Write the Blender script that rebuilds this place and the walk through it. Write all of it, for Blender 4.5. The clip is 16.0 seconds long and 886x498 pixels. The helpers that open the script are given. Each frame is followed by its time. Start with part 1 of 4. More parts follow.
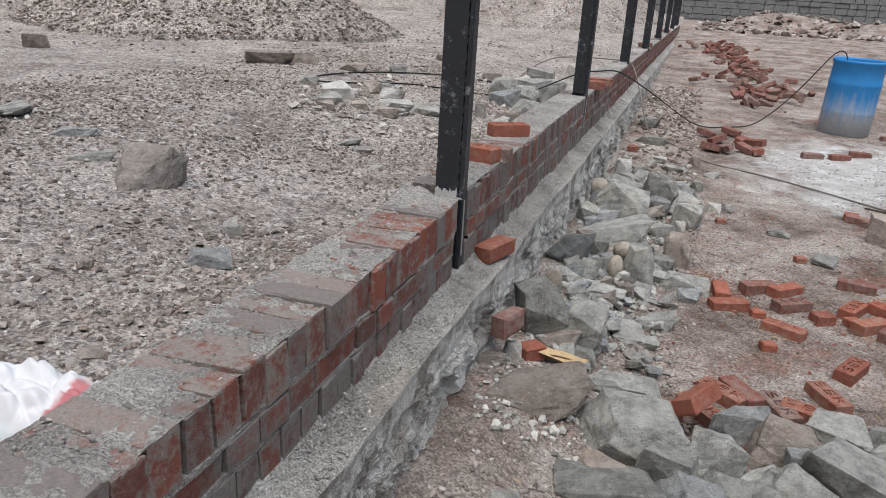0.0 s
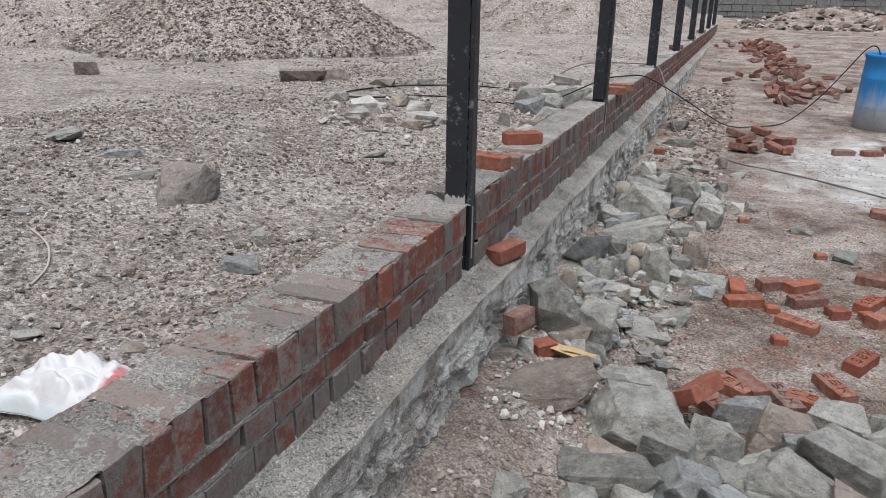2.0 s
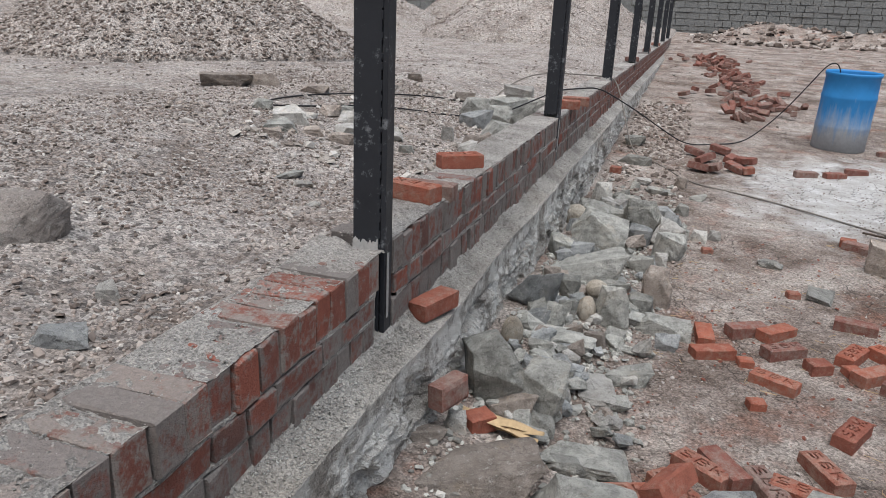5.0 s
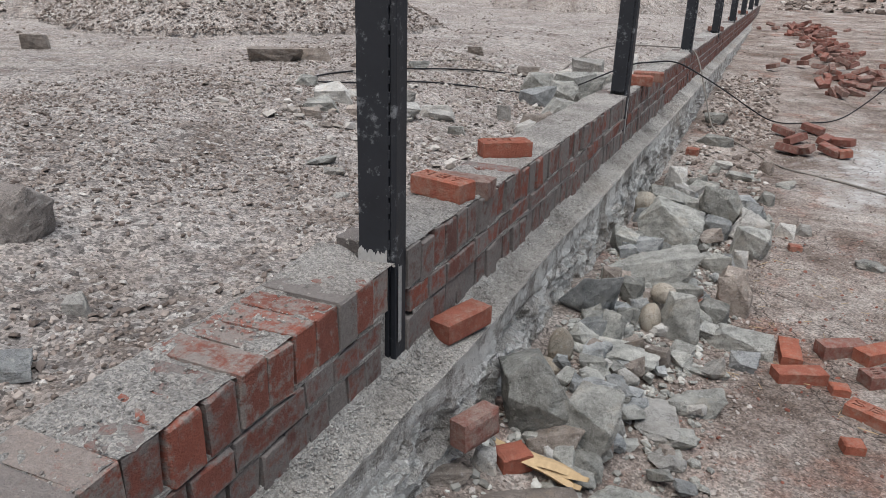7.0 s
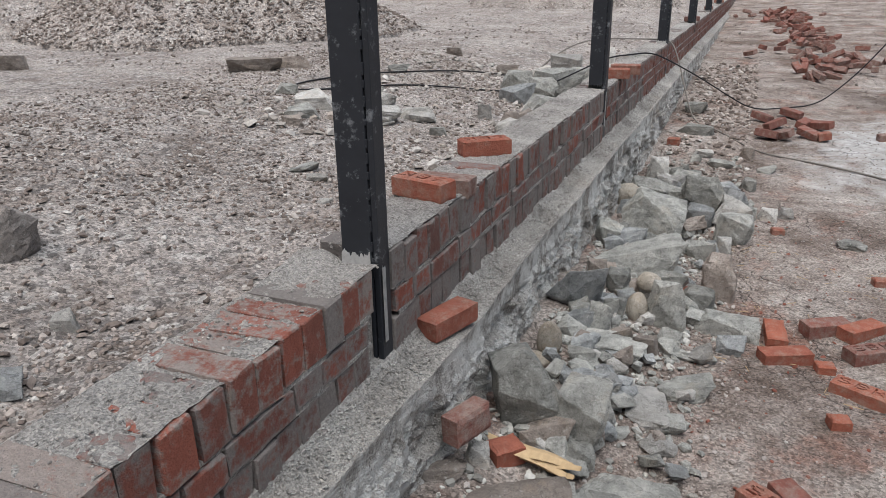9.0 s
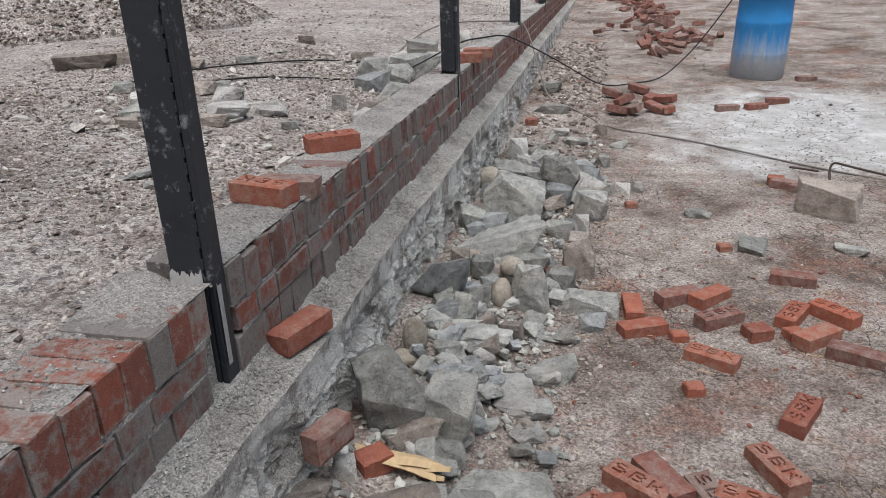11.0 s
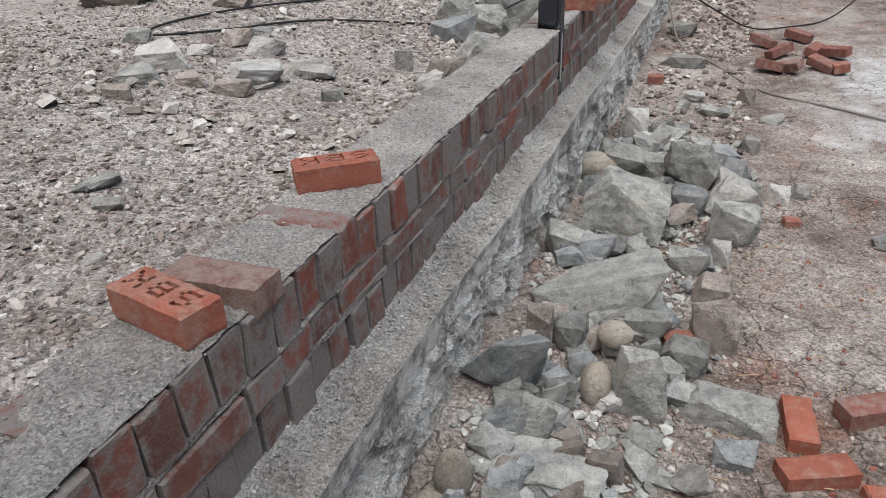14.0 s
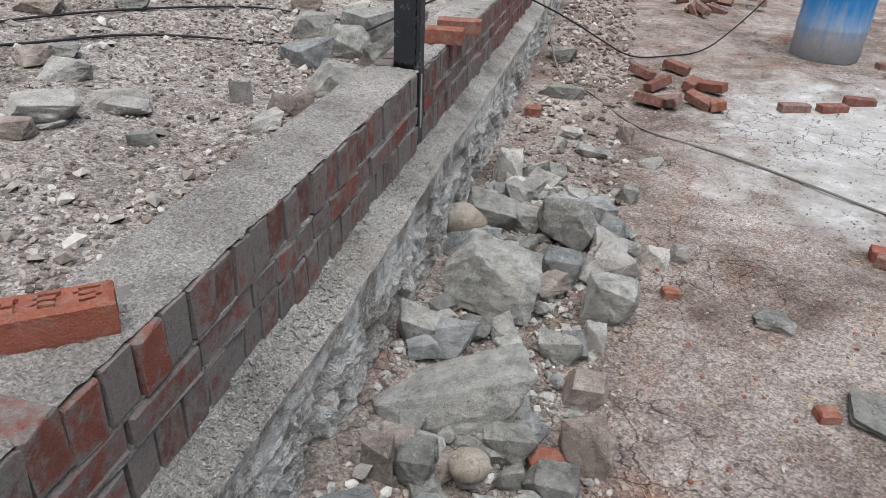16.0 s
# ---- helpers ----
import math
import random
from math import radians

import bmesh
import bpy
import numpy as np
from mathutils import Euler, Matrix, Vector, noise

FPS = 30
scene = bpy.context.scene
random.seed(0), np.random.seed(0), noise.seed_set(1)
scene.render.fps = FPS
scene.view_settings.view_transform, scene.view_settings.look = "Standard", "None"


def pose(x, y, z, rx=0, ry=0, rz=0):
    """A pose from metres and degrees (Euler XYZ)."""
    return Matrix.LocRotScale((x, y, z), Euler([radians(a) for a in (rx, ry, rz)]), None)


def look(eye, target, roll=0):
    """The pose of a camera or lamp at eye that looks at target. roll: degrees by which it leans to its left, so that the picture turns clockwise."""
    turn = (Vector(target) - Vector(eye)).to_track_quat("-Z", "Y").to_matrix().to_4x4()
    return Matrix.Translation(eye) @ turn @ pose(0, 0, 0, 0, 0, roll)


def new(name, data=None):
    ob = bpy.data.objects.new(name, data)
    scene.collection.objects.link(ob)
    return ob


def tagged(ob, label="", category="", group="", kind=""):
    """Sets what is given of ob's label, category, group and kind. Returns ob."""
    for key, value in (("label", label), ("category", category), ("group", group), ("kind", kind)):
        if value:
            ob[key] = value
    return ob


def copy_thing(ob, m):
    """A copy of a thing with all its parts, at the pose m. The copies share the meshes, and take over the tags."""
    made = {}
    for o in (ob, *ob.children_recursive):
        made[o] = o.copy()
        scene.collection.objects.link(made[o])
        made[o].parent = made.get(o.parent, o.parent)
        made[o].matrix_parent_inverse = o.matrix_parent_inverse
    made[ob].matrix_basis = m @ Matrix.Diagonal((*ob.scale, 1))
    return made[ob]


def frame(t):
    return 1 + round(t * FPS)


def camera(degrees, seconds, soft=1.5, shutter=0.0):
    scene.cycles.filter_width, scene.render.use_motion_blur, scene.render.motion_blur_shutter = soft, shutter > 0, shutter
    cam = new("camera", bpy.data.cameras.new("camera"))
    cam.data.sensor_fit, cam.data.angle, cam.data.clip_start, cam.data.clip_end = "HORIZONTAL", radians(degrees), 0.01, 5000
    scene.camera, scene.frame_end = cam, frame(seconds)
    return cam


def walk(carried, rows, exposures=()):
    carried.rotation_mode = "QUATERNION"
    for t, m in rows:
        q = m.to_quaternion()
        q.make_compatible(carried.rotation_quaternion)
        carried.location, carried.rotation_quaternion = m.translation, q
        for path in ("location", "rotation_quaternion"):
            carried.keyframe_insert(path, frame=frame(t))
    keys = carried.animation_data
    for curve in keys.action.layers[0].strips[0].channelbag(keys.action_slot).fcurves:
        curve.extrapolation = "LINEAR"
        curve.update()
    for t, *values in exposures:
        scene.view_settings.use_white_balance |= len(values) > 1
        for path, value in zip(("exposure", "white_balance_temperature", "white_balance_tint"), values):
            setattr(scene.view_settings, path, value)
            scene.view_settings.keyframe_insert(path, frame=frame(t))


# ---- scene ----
cam = camera(63.5, 16.0, soft=0.5)
PATH = [
    (0, (0.74, 2.118, 1.653), (0.156, 3.905, 0.97), 3.4),
    (0.5, (0.754, 2.106, 1.651), (0.138, 3.88, 0.963), 2.7),
    (1, (0.808, 2.079, 1.671), (0.182, 3.852, 0.991), 1.3),
    (1.5, (0.924, 2.011, 1.708), (0.246, 3.749, 0.989), 1.2),
    (2, (0.927, 1.982, 1.707), (0.225, 3.732, 1.041), 0.8),
    (2.5, (0.927, 1.966, 1.707), (0.207, 3.711, 1.045), 1.1),
    (3, (0.903, 1.989, 1.699), (0.2, 3.705, 0.949), 2.1),
    (3.5, (0.89, 2.035, 1.698), (0.233, 3.773, 0.957), 1.0),
    (4, (0.847, 2.134, 1.68), (0.266, 3.911, 0.968), 1.0),
    (4.2, (0.807, 2.213, 1.682), (0.342, 4.059, 1.068), 3.9),
    (6.3, (0.883, 3.058, 1.618), (0.052, 4.719, 0.878), -0.8),
    (6.5, (0.864, 3.045, 1.638), (0.052, 4.712, 0.889), -1.3),
    (7, (0.816, 3.058, 1.636), (0.055, 4.761, 0.916), 1.6),
    (7.5, (0.877, 3.024, 1.634), (0.113, 4.728, 0.918), 0.5),
    (8, (0.901, 3.037, 1.621), (0.165, 4.754, 0.907), -1.2),
    (8.2, (0.894, 3.037, 1.624), (0.144, 4.748, 0.91), -1.1),
    (10.3, (0.809, 3.079, 1.649), (0.252, 4.852, 0.908), 1.3),
    (10.5, (0.81, 3.091, 1.64), (0.349, 4.89, 0.898), 1.8),
    (11, (0.903, 3.174, 1.645), (0.484, 4.976, 0.884), -1.8),
    (11.5, (1.007, 3.345, 1.646), (0.503, 5.14, 0.921), -2.8),
    (12, (0.998, 3.456, 1.644), (0.479, 5.268, 0.975), -3.8),
    (12.5, (0.893, 3.677, 1.642), (0.456, 5.512, 0.978), 0.1),
    (13, (0.837, 3.819, 1.66), (0.368, 5.651, 1.009), 0.5),
    (13.5, (0.801, 4.03, 1.627), (0.166, 5.767, 0.866), -1.0),
    (14, (0.729, 4.334, 1.635), (0.061, 5.964, 0.689), -2.4),
    (14.5, (0.732, 4.457, 1.781), (0.111, 6.084, 0.798), -2.1),
    (15, (0.684, 4.609, 1.697), (0.121, 6.262, 0.723), 1.1),
    (15.5, (0.639, 4.795, 1.685), (0.182, 6.506, 0.755), 2.1),
    (16, (0.72, 4.937, 1.683), (0.342, 6.652, 0.726), 2.5),
]
walk(cam, [(t, look(eye, target, roll)) for t, eye, target, roll in PATH], exposures=[(0.0, 0.06), (10.5, 0.05), (12.5, 0.22), (16.0, 0.22)])

# ---- world and light: an overcast day ----
world = bpy.data.worlds.new("overcast_sky")
scene.world = world
world.use_nodes = True
wn = world.node_tree
sky = wn.nodes.new("ShaderNodeTexSky")
sky.sky_type, sky.sun_disc = "NISHITA", False
sky.sun_elevation, sky.sun_rotation = radians(58), radians(200)
sky.air_density, sky.dust_density, sky.ozone_density = 1.0, 4.6, 0.8
wn.links.new(sky.outputs[0], wn.nodes["Background"].inputs[0])
wn.nodes["Background"].inputs[1].default_value = 0.085
sun = new("sun", bpy.data.lights.new("sun", "SUN"))
sun.data.energy, sun.data.angle, sun.data.color = 3.2, radians(55), (0.975, 0.985, 1.0)
sun.matrix_world = look((0, 0, 20), (-4.5, 3.5, 0.0))


# ---- materials ----
class Nodes:
    """A small writer of node materials."""

    def __init__(self, name, rough=0.9):
        self.m = bpy.data.materials.new(name)
        self.m.use_nodes = True
        self.t = self.m.node_tree
        self.b = self.t.nodes["Principled BSDF"]
        self.b.inputs["Roughness"].default_value = rough
        self.b.inputs["Specular IOR Level"].default_value = 0.25
        self.co = self.t.nodes.new("ShaderNodeTexCoord").outputs["Object"]

    def node(self, kind, **ins):
        n = self.t.nodes.new("ShaderNode" + kind)
        for k, v in ins.items():
            self.put(n.inputs[k.replace("_", " ")], v)
        return n

    def put(self, socket, v):
        if isinstance(v, bpy.types.NodeSocket):
            self.t.links.new(v, socket)
        else:
            socket.default_value = v

    def noise(self, scale, detail=6.0, rough=0.6, co=None, kind="Fac"):
        n = self.node("TexNoise", Scale=scale, Detail=detail, Roughness=rough, Vector=co or self.co)
        return n.outputs[kind]

    def cells(self, scale, feature="F1", out="Distance", co=None, rnd=1.0):
        n = self.node("TexVoronoi")
        n.feature = feature
        self.put(n.inputs["Scale"], scale)
        self.put(n.inputs["Randomness"], rnd)
        self.put(n.inputs["Vector"], co or self.co)
        return n.outputs[out]

    def ramp(self, fac, *stops):
        n = self.node("ValToRGB", Fac=fac)
        e = n.color_ramp.elements
        while len(e) < len(stops):
            e.new(0.5)
        for el, (p, c) in zip(e, stops):
            el.position, el.color = p, ((c, c, c, 1) if isinstance(c, (int, float)) else (*c, 1))
        return n.outputs[0]

    def mix(self, fac, a, b, mode="MIX"):
        n = self.t.nodes.new("ShaderNodeMix")
        n.data_type, n.blend_type = "RGBA", mode
        for i, v in ((0, fac), (6, a), (7, b)):
            self.put(n.inputs[i], (*v, 1) if isinstance(v, tuple) else v)
        return n.outputs[2]

    def math(self, op, a, b=0.0, c=0.0):
        n = self.t.nodes.new("ShaderNodeMath")
        n.operation = op
        for i, v in enumerate((a, b, c)):
            self.put(n.inputs[i], v)
        return n.outputs[0]

    def bump(self, height, strength=0.5, dist=0.01, under=None):
        n = self.node("Bump", Strength=strength, Distance=dist, Height=height)
        if under is not None:
            self.put(n.inputs["Normal"], under)
        return n.outputs[0]

    def rnd(self):
        return self.node("ObjectInfo").outputs["Random"]

    def island(self):
        return self.node("NewGeometry").outputs["Random Per Island"]

    def tone(self, col, fac, lo, hi):
        """col times a grey between lo and hi."""
        g = self.math("MULTIPLY_ADD", fac, hi - lo, lo)
        n = self.t.nodes.new("ShaderNodeVectorMath")
        n.operation = "SCALE"
        self.put(n.inputs[0], col)
        self.put(n.inputs[3], g)
        return n.outputs[0]

    def done(self, colour, normal=None, rough=None):
        self.put(self.b.inputs["Base Color"], colour)
        if normal is not None:
            self.put(self.b.inputs["Normal"], normal)
        if rough is not None:
            self.put(self.b.inputs["Roughness"], rough)
        return self.m


def ground_material():
    """Crushed stony soil inside the wall, red-brown trodden earth with a cement-white patch outside it."""
    n = Nodes("stony_ground", 0.95)
    sep = n.node("SeparateXYZ", Vector=n.co)
    x, y = sep.outputs[0], sep.outputs[1]
    big, mid, fine = n.noise(1.3, 10, 0.72), n.noise(5.0, 9, 0.7), n.noise(45.0, 8, 0.75)
    chips = n.cells(38.0, out="Color")
    chipd = n.cells(38.0)
    grit = n.cells(130.0, out="Color")
    sand = n.noise(320.0, 3, 0.7)
    dust = n.ramp(big, (0.36, (0.17, 0.138, 0.118)), (0.52, (0.37, 0.326, 0.295)), (0.66, (0.48, 0.44, 0.408)))
    dust = n.mix(n.ramp(mid, (0.45, 0.0), (0.66, 0.8)), dust, (0.43, 0.40, 0.378))
    dust = n.tone(dust, fine, 0.15, 1.85)
    g = n.ramp(n.node("SeparateColor", Color=chips).outputs[0], (0.0, (0.11, 0.10, 0.095)), (0.5, (0.30, 0.275, 0.26)), (1.0, (0.56, 0.54, 0.51)))
    inside = n.mix(n.ramp(n.math("MULTIPLY", mid, n.node("SeparateColor", Color=chips).outputs[1]), (0.18, 0.0), (0.38, 0.8)), dust, g)
    inside = n.tone(inside, n.node("SeparateColor", Color=grit).outputs[0], 0.5, 1.5)
    inside = n.tone(inside, sand, 0.35, 1.65)
    # outside
    red = n.ramp(n.noise(1.7, 12, 0.74), (0.38, (0.145, 0.112, 0.093)), (0.48, (0.265, 0.222, 0.196)), (0.56, (0.365, 0.322, 0.29)), (0.66, (0.47, 0.432, 0.398)))
    red = n.mix(n.ramp(n.noise(2.3, 9, 0.7), (0.53, 0.0), (0.66, 0.55)), red, (0.27, 0.115, 0.075))
    red = n.tone(red, fine, 0.2, 1.8)
    red = n.tone(red, n.node("SeparateColor", Color=grit).outputs[0], 0.55, 1.45)
    red = n.tone(red, sand, 0.35, 1.65)
    # cement slurry dried on the earth
    dx = n.math("MULTIPLY", n.math("SUBTRACT", x, 2.75), 0.62)
    dy = n.math("MULTIPLY", n.math("SUBTRACT", y, 9.7), 0.62)
    d = n.math("SQRT", n.math("ADD", n.math("MULTIPLY", dx, dx), n.math("MULTIPLY", dy, dy)))
    d = n.math("ADD", d, n.math("MULTIPLY", n.math("SUBTRACT", n.noise(1.9, 12, 0.72), 0.5), 2.3))
    patch = n.ramp(d, (0.6, 0.95), (1.05, 0.0))
    white = n.ramp(n.noise(4.5, 9, 0.78), (0.3, (0.36, 0.34, 0.32)), (0.52, (0.55, 0.55, 0.54)), (0.68, (0.78, 0.79, 0.79)))
    red = n.mix(patch, red, white)
    cracks = n.ramp(n.cells(7.5, "DISTANCE_TO_EDGE", co=n.mix(0.12, n.co, n.noise(6.0, 4, kind="Color"))), (0.0, 0.22), (0.03, 1.0))
    crackmask = n.ramp(n.noise(0.9, 3), (0.46, 0.0), (0.54, 1.0))
    red = n.mix(crackmask, red, n.mix(1.0, red, cracks, "MULTIPLY"))
    side = n.ramp(n.math("ADD", x, 0.5), (0.38, 0.0), (0.42, 1.0))
    col = n.mix(side, inside, red)
    h = n.math("ADD", n.math("MULTIPLY", fine, 0.5), n.math("MULTIPLY", n.math("SUBTRACT", 1.0, chipd), 0.4))
    b1 = n.bump(n.math("ADD", h, n.math("MULTIPLY", sand, 0.35)), 1.0, 0.02)
    return n.done(col, b1)


def gravel_material(name, lo, mid, hi):
    n = Nodes(name, 0.92)
    r = n.island()
    c = n.ramp(r, (0.0, lo), (0.55, mid), (0.92, hi), (1.0, (0.54, 0.52, 0.49)))
    c = n.tone(c, n.noise(90.0, 5), 0.6, 1.4)
    return n.done(c, n.bump(n.noise(70.0), 0.5, 0.006))


def rock_material(name, dark, pale, rust):
    n = Nodes(name, 0.88)
    co = n.node("VectorMath")
    co.operation = "ADD"
    n.put(co.inputs[0], n.co)
    n.put(co.inputs[1], n.node("CombineXYZ", X=n.math("MULTIPLY", n.rnd(), 37.0), Y=n.math("MULTIPLY", n.rnd(), 11.0)).outputs[0])
    c0 = co.outputs[0]
    big = n.noise(11.0, 9, 0.7, c0)
    c = n.ramp(big, (0.3, dark), (0.62, pale))
    c = n.mix(n.ramp(n.noise(8.0, 7, 0.7, c0), (0.55, 0.0), (0.70, 0.6)), c, rust)
    c = n.tone(c, n.rnd(), 0.6, 1.15)
    c = n.mix(n.ramp(n.noise(45.0, 8, 0.78, c0), (0.56, 0.0), (0.66, 0.5)), c, (0.62, 0.62, 0.59))
    c = n.tone(c, n.noise(16.0, 8, 0.75, c0), 0.65, 1.35)
    c = n.tone(c, n.noise(260.0, 4, 0.78, c0), 0.3, 1.7)
    vein = n.ramp(n.cells(9.0, "DISTANCE_TO_EDGE", co=n.mix(0.35, c0, n.noise(9.0, 5, co=c0, kind="Color"))), (0.0, 0.6), (0.03, 1.0))
    c = n.mix(1.0, c, vein, "MULTIPLY")
    h = n.math("ADD", n.noise(28.0, 10, 0.75, c0), n.math("MULTIPLY", n.noise(150.0, 5, 0.75, c0), 0.3))
    return n.done(c, n.bump(h, 1.0, 0.022))


def brick_material(name, base, deep, grime, grimecol=(0.25, 0.225, 0.2), lo=0.45, hi=0.62, edges=0.0):
    n = Nodes(name, 0.9)
    sh = n.math("MULTIPLY", n.rnd(), 53.0)
    co = n.node("VectorMath")
    co.operation = "ADD"
    n.put(co.inputs[0], n.co)
    n.put(co.inputs[1], n.node("CombineXYZ", X=sh, Y=sh).outputs[0])
    c0 = co.outputs[0]
    c = n.mix(n.rnd(), base, deep)
    c = n.tone(c, n.noise(18.0, 7, 0.68, c0), 0.5, 1.5)
    c = n.tone(c, n.noise(220.0, 4, 0.75, c0), 0.55, 1.45)
    amount = n.math("ADD", n.noise(26.0, 9, 0.75, c0), n.math("MULTIPLY", n.math("SUBTRACT", n.math("FRACT", n.math("MULTIPLY", n.rnd(), 7.3)), 0.5), 0.16))
    if edges:
        gen = n.node("SeparateXYZ", Vector=n.node("TexCoord").outputs["Generated"])
        ey = n.math("ABSOLUTE", n.math("SUBTRACT", gen.outputs[1], 0.5))
        ez = n.math("ABSOLUTE", n.math("SUBTRACT", gen.outputs[2], 0.5))
        amount = n.math("ADD", amount, n.math("MULTIPLY", n.ramp(n.math("MAXIMUM", ey, ez), (0.34, 0.0), (0.5, 1.0)), edges))
    g = n.tone(n.mix(0.0, grimecol, grimecol), n.noise(110.0, 7, 0.78, c0), 0.3, 1.7)
    c = n.mix(n.math("MULTIPLY", n.ramp(amount, (lo, 0.0), (hi, 1.0)), grime), c, g)
    return n.done(c, n.bump(n.math("ADD", n.noise(60.0, 7, 0.7, c0), n.math("MULTIPLY", n.noise(240.0, 3, 0.6, c0), 0.4)), 0.9, 0.009))


def cement_material(name, dark, pale, stain, bump=0.8, mottle=0.0, sandy=0.0):
    n = Nodes(name, 0.93)
    c = n.ramp(n.noise(3.0, 7, 0.65), (0.32, dark), (0.66, pale))
    c = n.mix(n.ramp(n.noise(1.7, 6, 0.6), (0.52, 0.0), (0.7, 0.6)), c, stain)
    c = n.mix(n.ramp(n.noise(20.0, 8, 0.75), (0.56, 0.0), (0.74, 0.6)), c, (0.50, 0.49, 0.47))
    c = n.tone(c, n.noise(110.0, 6, 0.78), 0.42, 1.58)
    c = n.tone(c, n.noise(340.0, 3, 0.7), 0.5, 1.5)
    if sandy:
        # coarse grains of sand and small dark specks between them
        grain = n.node("SeparateColor", Color=n.cells(210.0, out="Color")).outputs[0]
        c = n.tone(c, grain, 0.62, 1.26)
        c = n.mix(n.ramp(n.noise(75.0, 5, 0.7), (0.34, 0.75), (0.42, 0.0)), c, (0.10, 0.09, 0.08))
    if mottle:
        # lime-white blooms, near-black patches and brown stains on the broken upright faces
        up = n.node("SeparateXYZ", Vector=n.node("NewGeometry").outputs["Normal"]).outputs[2]
        face = n.ramp(up, (0.45, mottle), (0.75, 0.0))
        c = n.mix(n.math("MULTIPLY", face, n.ramp(n.noise(6.0, 9, 0.72), (0.44, 0.0), (0.53, 0.85))), c, (0.78, 0.78, 0.75))
        c = n.mix(n.math("MULTIPLY", face, n.ramp(n.noise(11.0, 8, 0.75), (0.33, 0.9), (0.38, 0.0))), c, (0.09, 0.08, 0.07))
        c = n.mix(n.math("MULTIPLY", face, n.ramp(n.noise(3.3, 6, 0.7), (0.6, 0.0), (0.68, 0.6))), c, (0.30, 0.24, 0.17))
    h = n.math("ADD", n.noise(35.0, 9, 0.75), n.math("MULTIPLY", n.cells(150.0), 0.35))
    return n.done(c, n.bump(h, bump, 0.022))


def plain(name, col, rough=0.6, var=0.25, scale=12.0, bump=0.2, wear=None):
    n = Nodes(name, rough)
    c = n.tone(n.mix(0.0, col, col), n.noise(scale, 6, 0.65), 1 - var, 1 + var)
    if wear:
        c = n.mix(n.ramp(n.noise(scale * 1.6, 8, 0.75), (wear[1], 0.0), (wear[1] + 0.1, wear[2])), c, wear[0])
    return n.done(c, n.bump(n.noise(scale * 6, 6, 0.7), bump, 0.004))


M_GROUND = ground_material()
M_GRAVEL = gravel_material("crushed_stone", (0.10, 0.081, 0.07), (0.25, 0.208, 0.183), (0.43, 0.39, 0.357))
M_CHIPS = gravel_material("stone_chips", (0.13, 0.105, 0.092), (0.28, 0.24, 0.215), (0.40, 0.37, 0.345))
M_CRUMBS = gravel_material("mortar_crumbs", (0.15, 0.135, 0.125), (0.30, 0.28, 0.262), (0.48, 0.46, 0.43))
M_PALE_STONES = gravel_material("pale_stones", (0.24, 0.215, 0.19), (0.37, 0.345, 0.315), (0.52, 0.50, 0.47))
M_GREY_STONES = gravel_material("grey_stones", (0.17, 0.165, 0.15), (0.36, 0.36, 0.335), (0.52, 0.515, 0.48))
M_ROCK = rock_material("greenish_grey_rock", (0.20, 0.204, 0.188), (0.53, 0.532, 0.498), (0.40, 0.36, 0.295))
M_ROCK_BROWN = rock_material("brown_rock", (0.22, 0.185, 0.16), (0.46, 0.405, 0.36), (0.42, 0.33, 0.24))
M_ROCK_DUSTY = rock_material("dusty_rock", (0.40, 0.355, 0.325), (0.58, 0.53, 0.495), (0.47, 0.42, 0.38))
M_ROCK_PALE = rock_material("pale_rock", (0.36, 0.345, 0.315), (0.64, 0.63, 0.60), (0.45, 0.38, 0.30))
M_ROCK_DARK = rock_material("blue_grey_rock", (0.18, 0.192, 0.194), (0.47, 0.487, 0.488), (0.33, 0.32, 0.29))
M_COBBLE = rock_material("tan_cobble", (0.38, 0.32, 0.25), (0.60, 0.55, 0.47), (0.43, 0.32, 0.22))
M_BRICK = brick_material("fired_brick", (0.37, 0.125, 0.08), (0.24, 0.09, 0.066), 0.75, (0.37, 0.25, 0.20), 0.46, 0.66)
M_BRICK_LAID = brick_material("laid_brick", (0.27, 0.09, 0.063), (0.145, 0.078, 0.066), 0.92, (0.225, 0.21, 0.198), 0.435, 0.60, 0.14)
M_BRICK_SMEARED = brick_material("mortar_smeared_brick", (0.22, 0.088, 0.066), (0.14, 0.085, 0.075), 0.94, (0.225, 0.208, 0.195), 0.36, 0.53, 0.14)
M_BRICK_TOP = brick_material("bare_brick_top", (0.29, 0.10, 0.07), (0.19, 0.082, 0.064), 0.9, (0.285, 0.262, 0.24), 0.485, 0.62, 0.13)
M_BRICK_DULL = brick_material("dusty_brick", (0.25, 0.098, 0.075), (0.18, 0.088, 0.073), 0.85, (0.30, 0.235, 0.205), 0.44, 0.64)
M_MORTAR = cement_material("cement_mortar", (0.27, 0.255, 0.238), (0.54, 0.52, 0.49), (0.36, 0.32, 0.285), 1.0, 0.0, 1.0)
M_JOINT = cement_material("raked_joint", (0.15, 0.14, 0.13), (0.27, 0.26, 0.245), (0.2, 0.17, 0.15))
M_PLINTH = cement_material("plinth_concrete", (0.28, 0.262, 0.24), (0.54, 0.52, 0.485), (0.40, 0.35, 0.295), 1.0, 1.0, 1.0)
M_BLACK = plain("black_paint", (0.026, 0.029, 0.035), 0.45, 0.4, 9.0, 0.2, ((0.30, 0.32, 0.34), 0.56, 0.6))
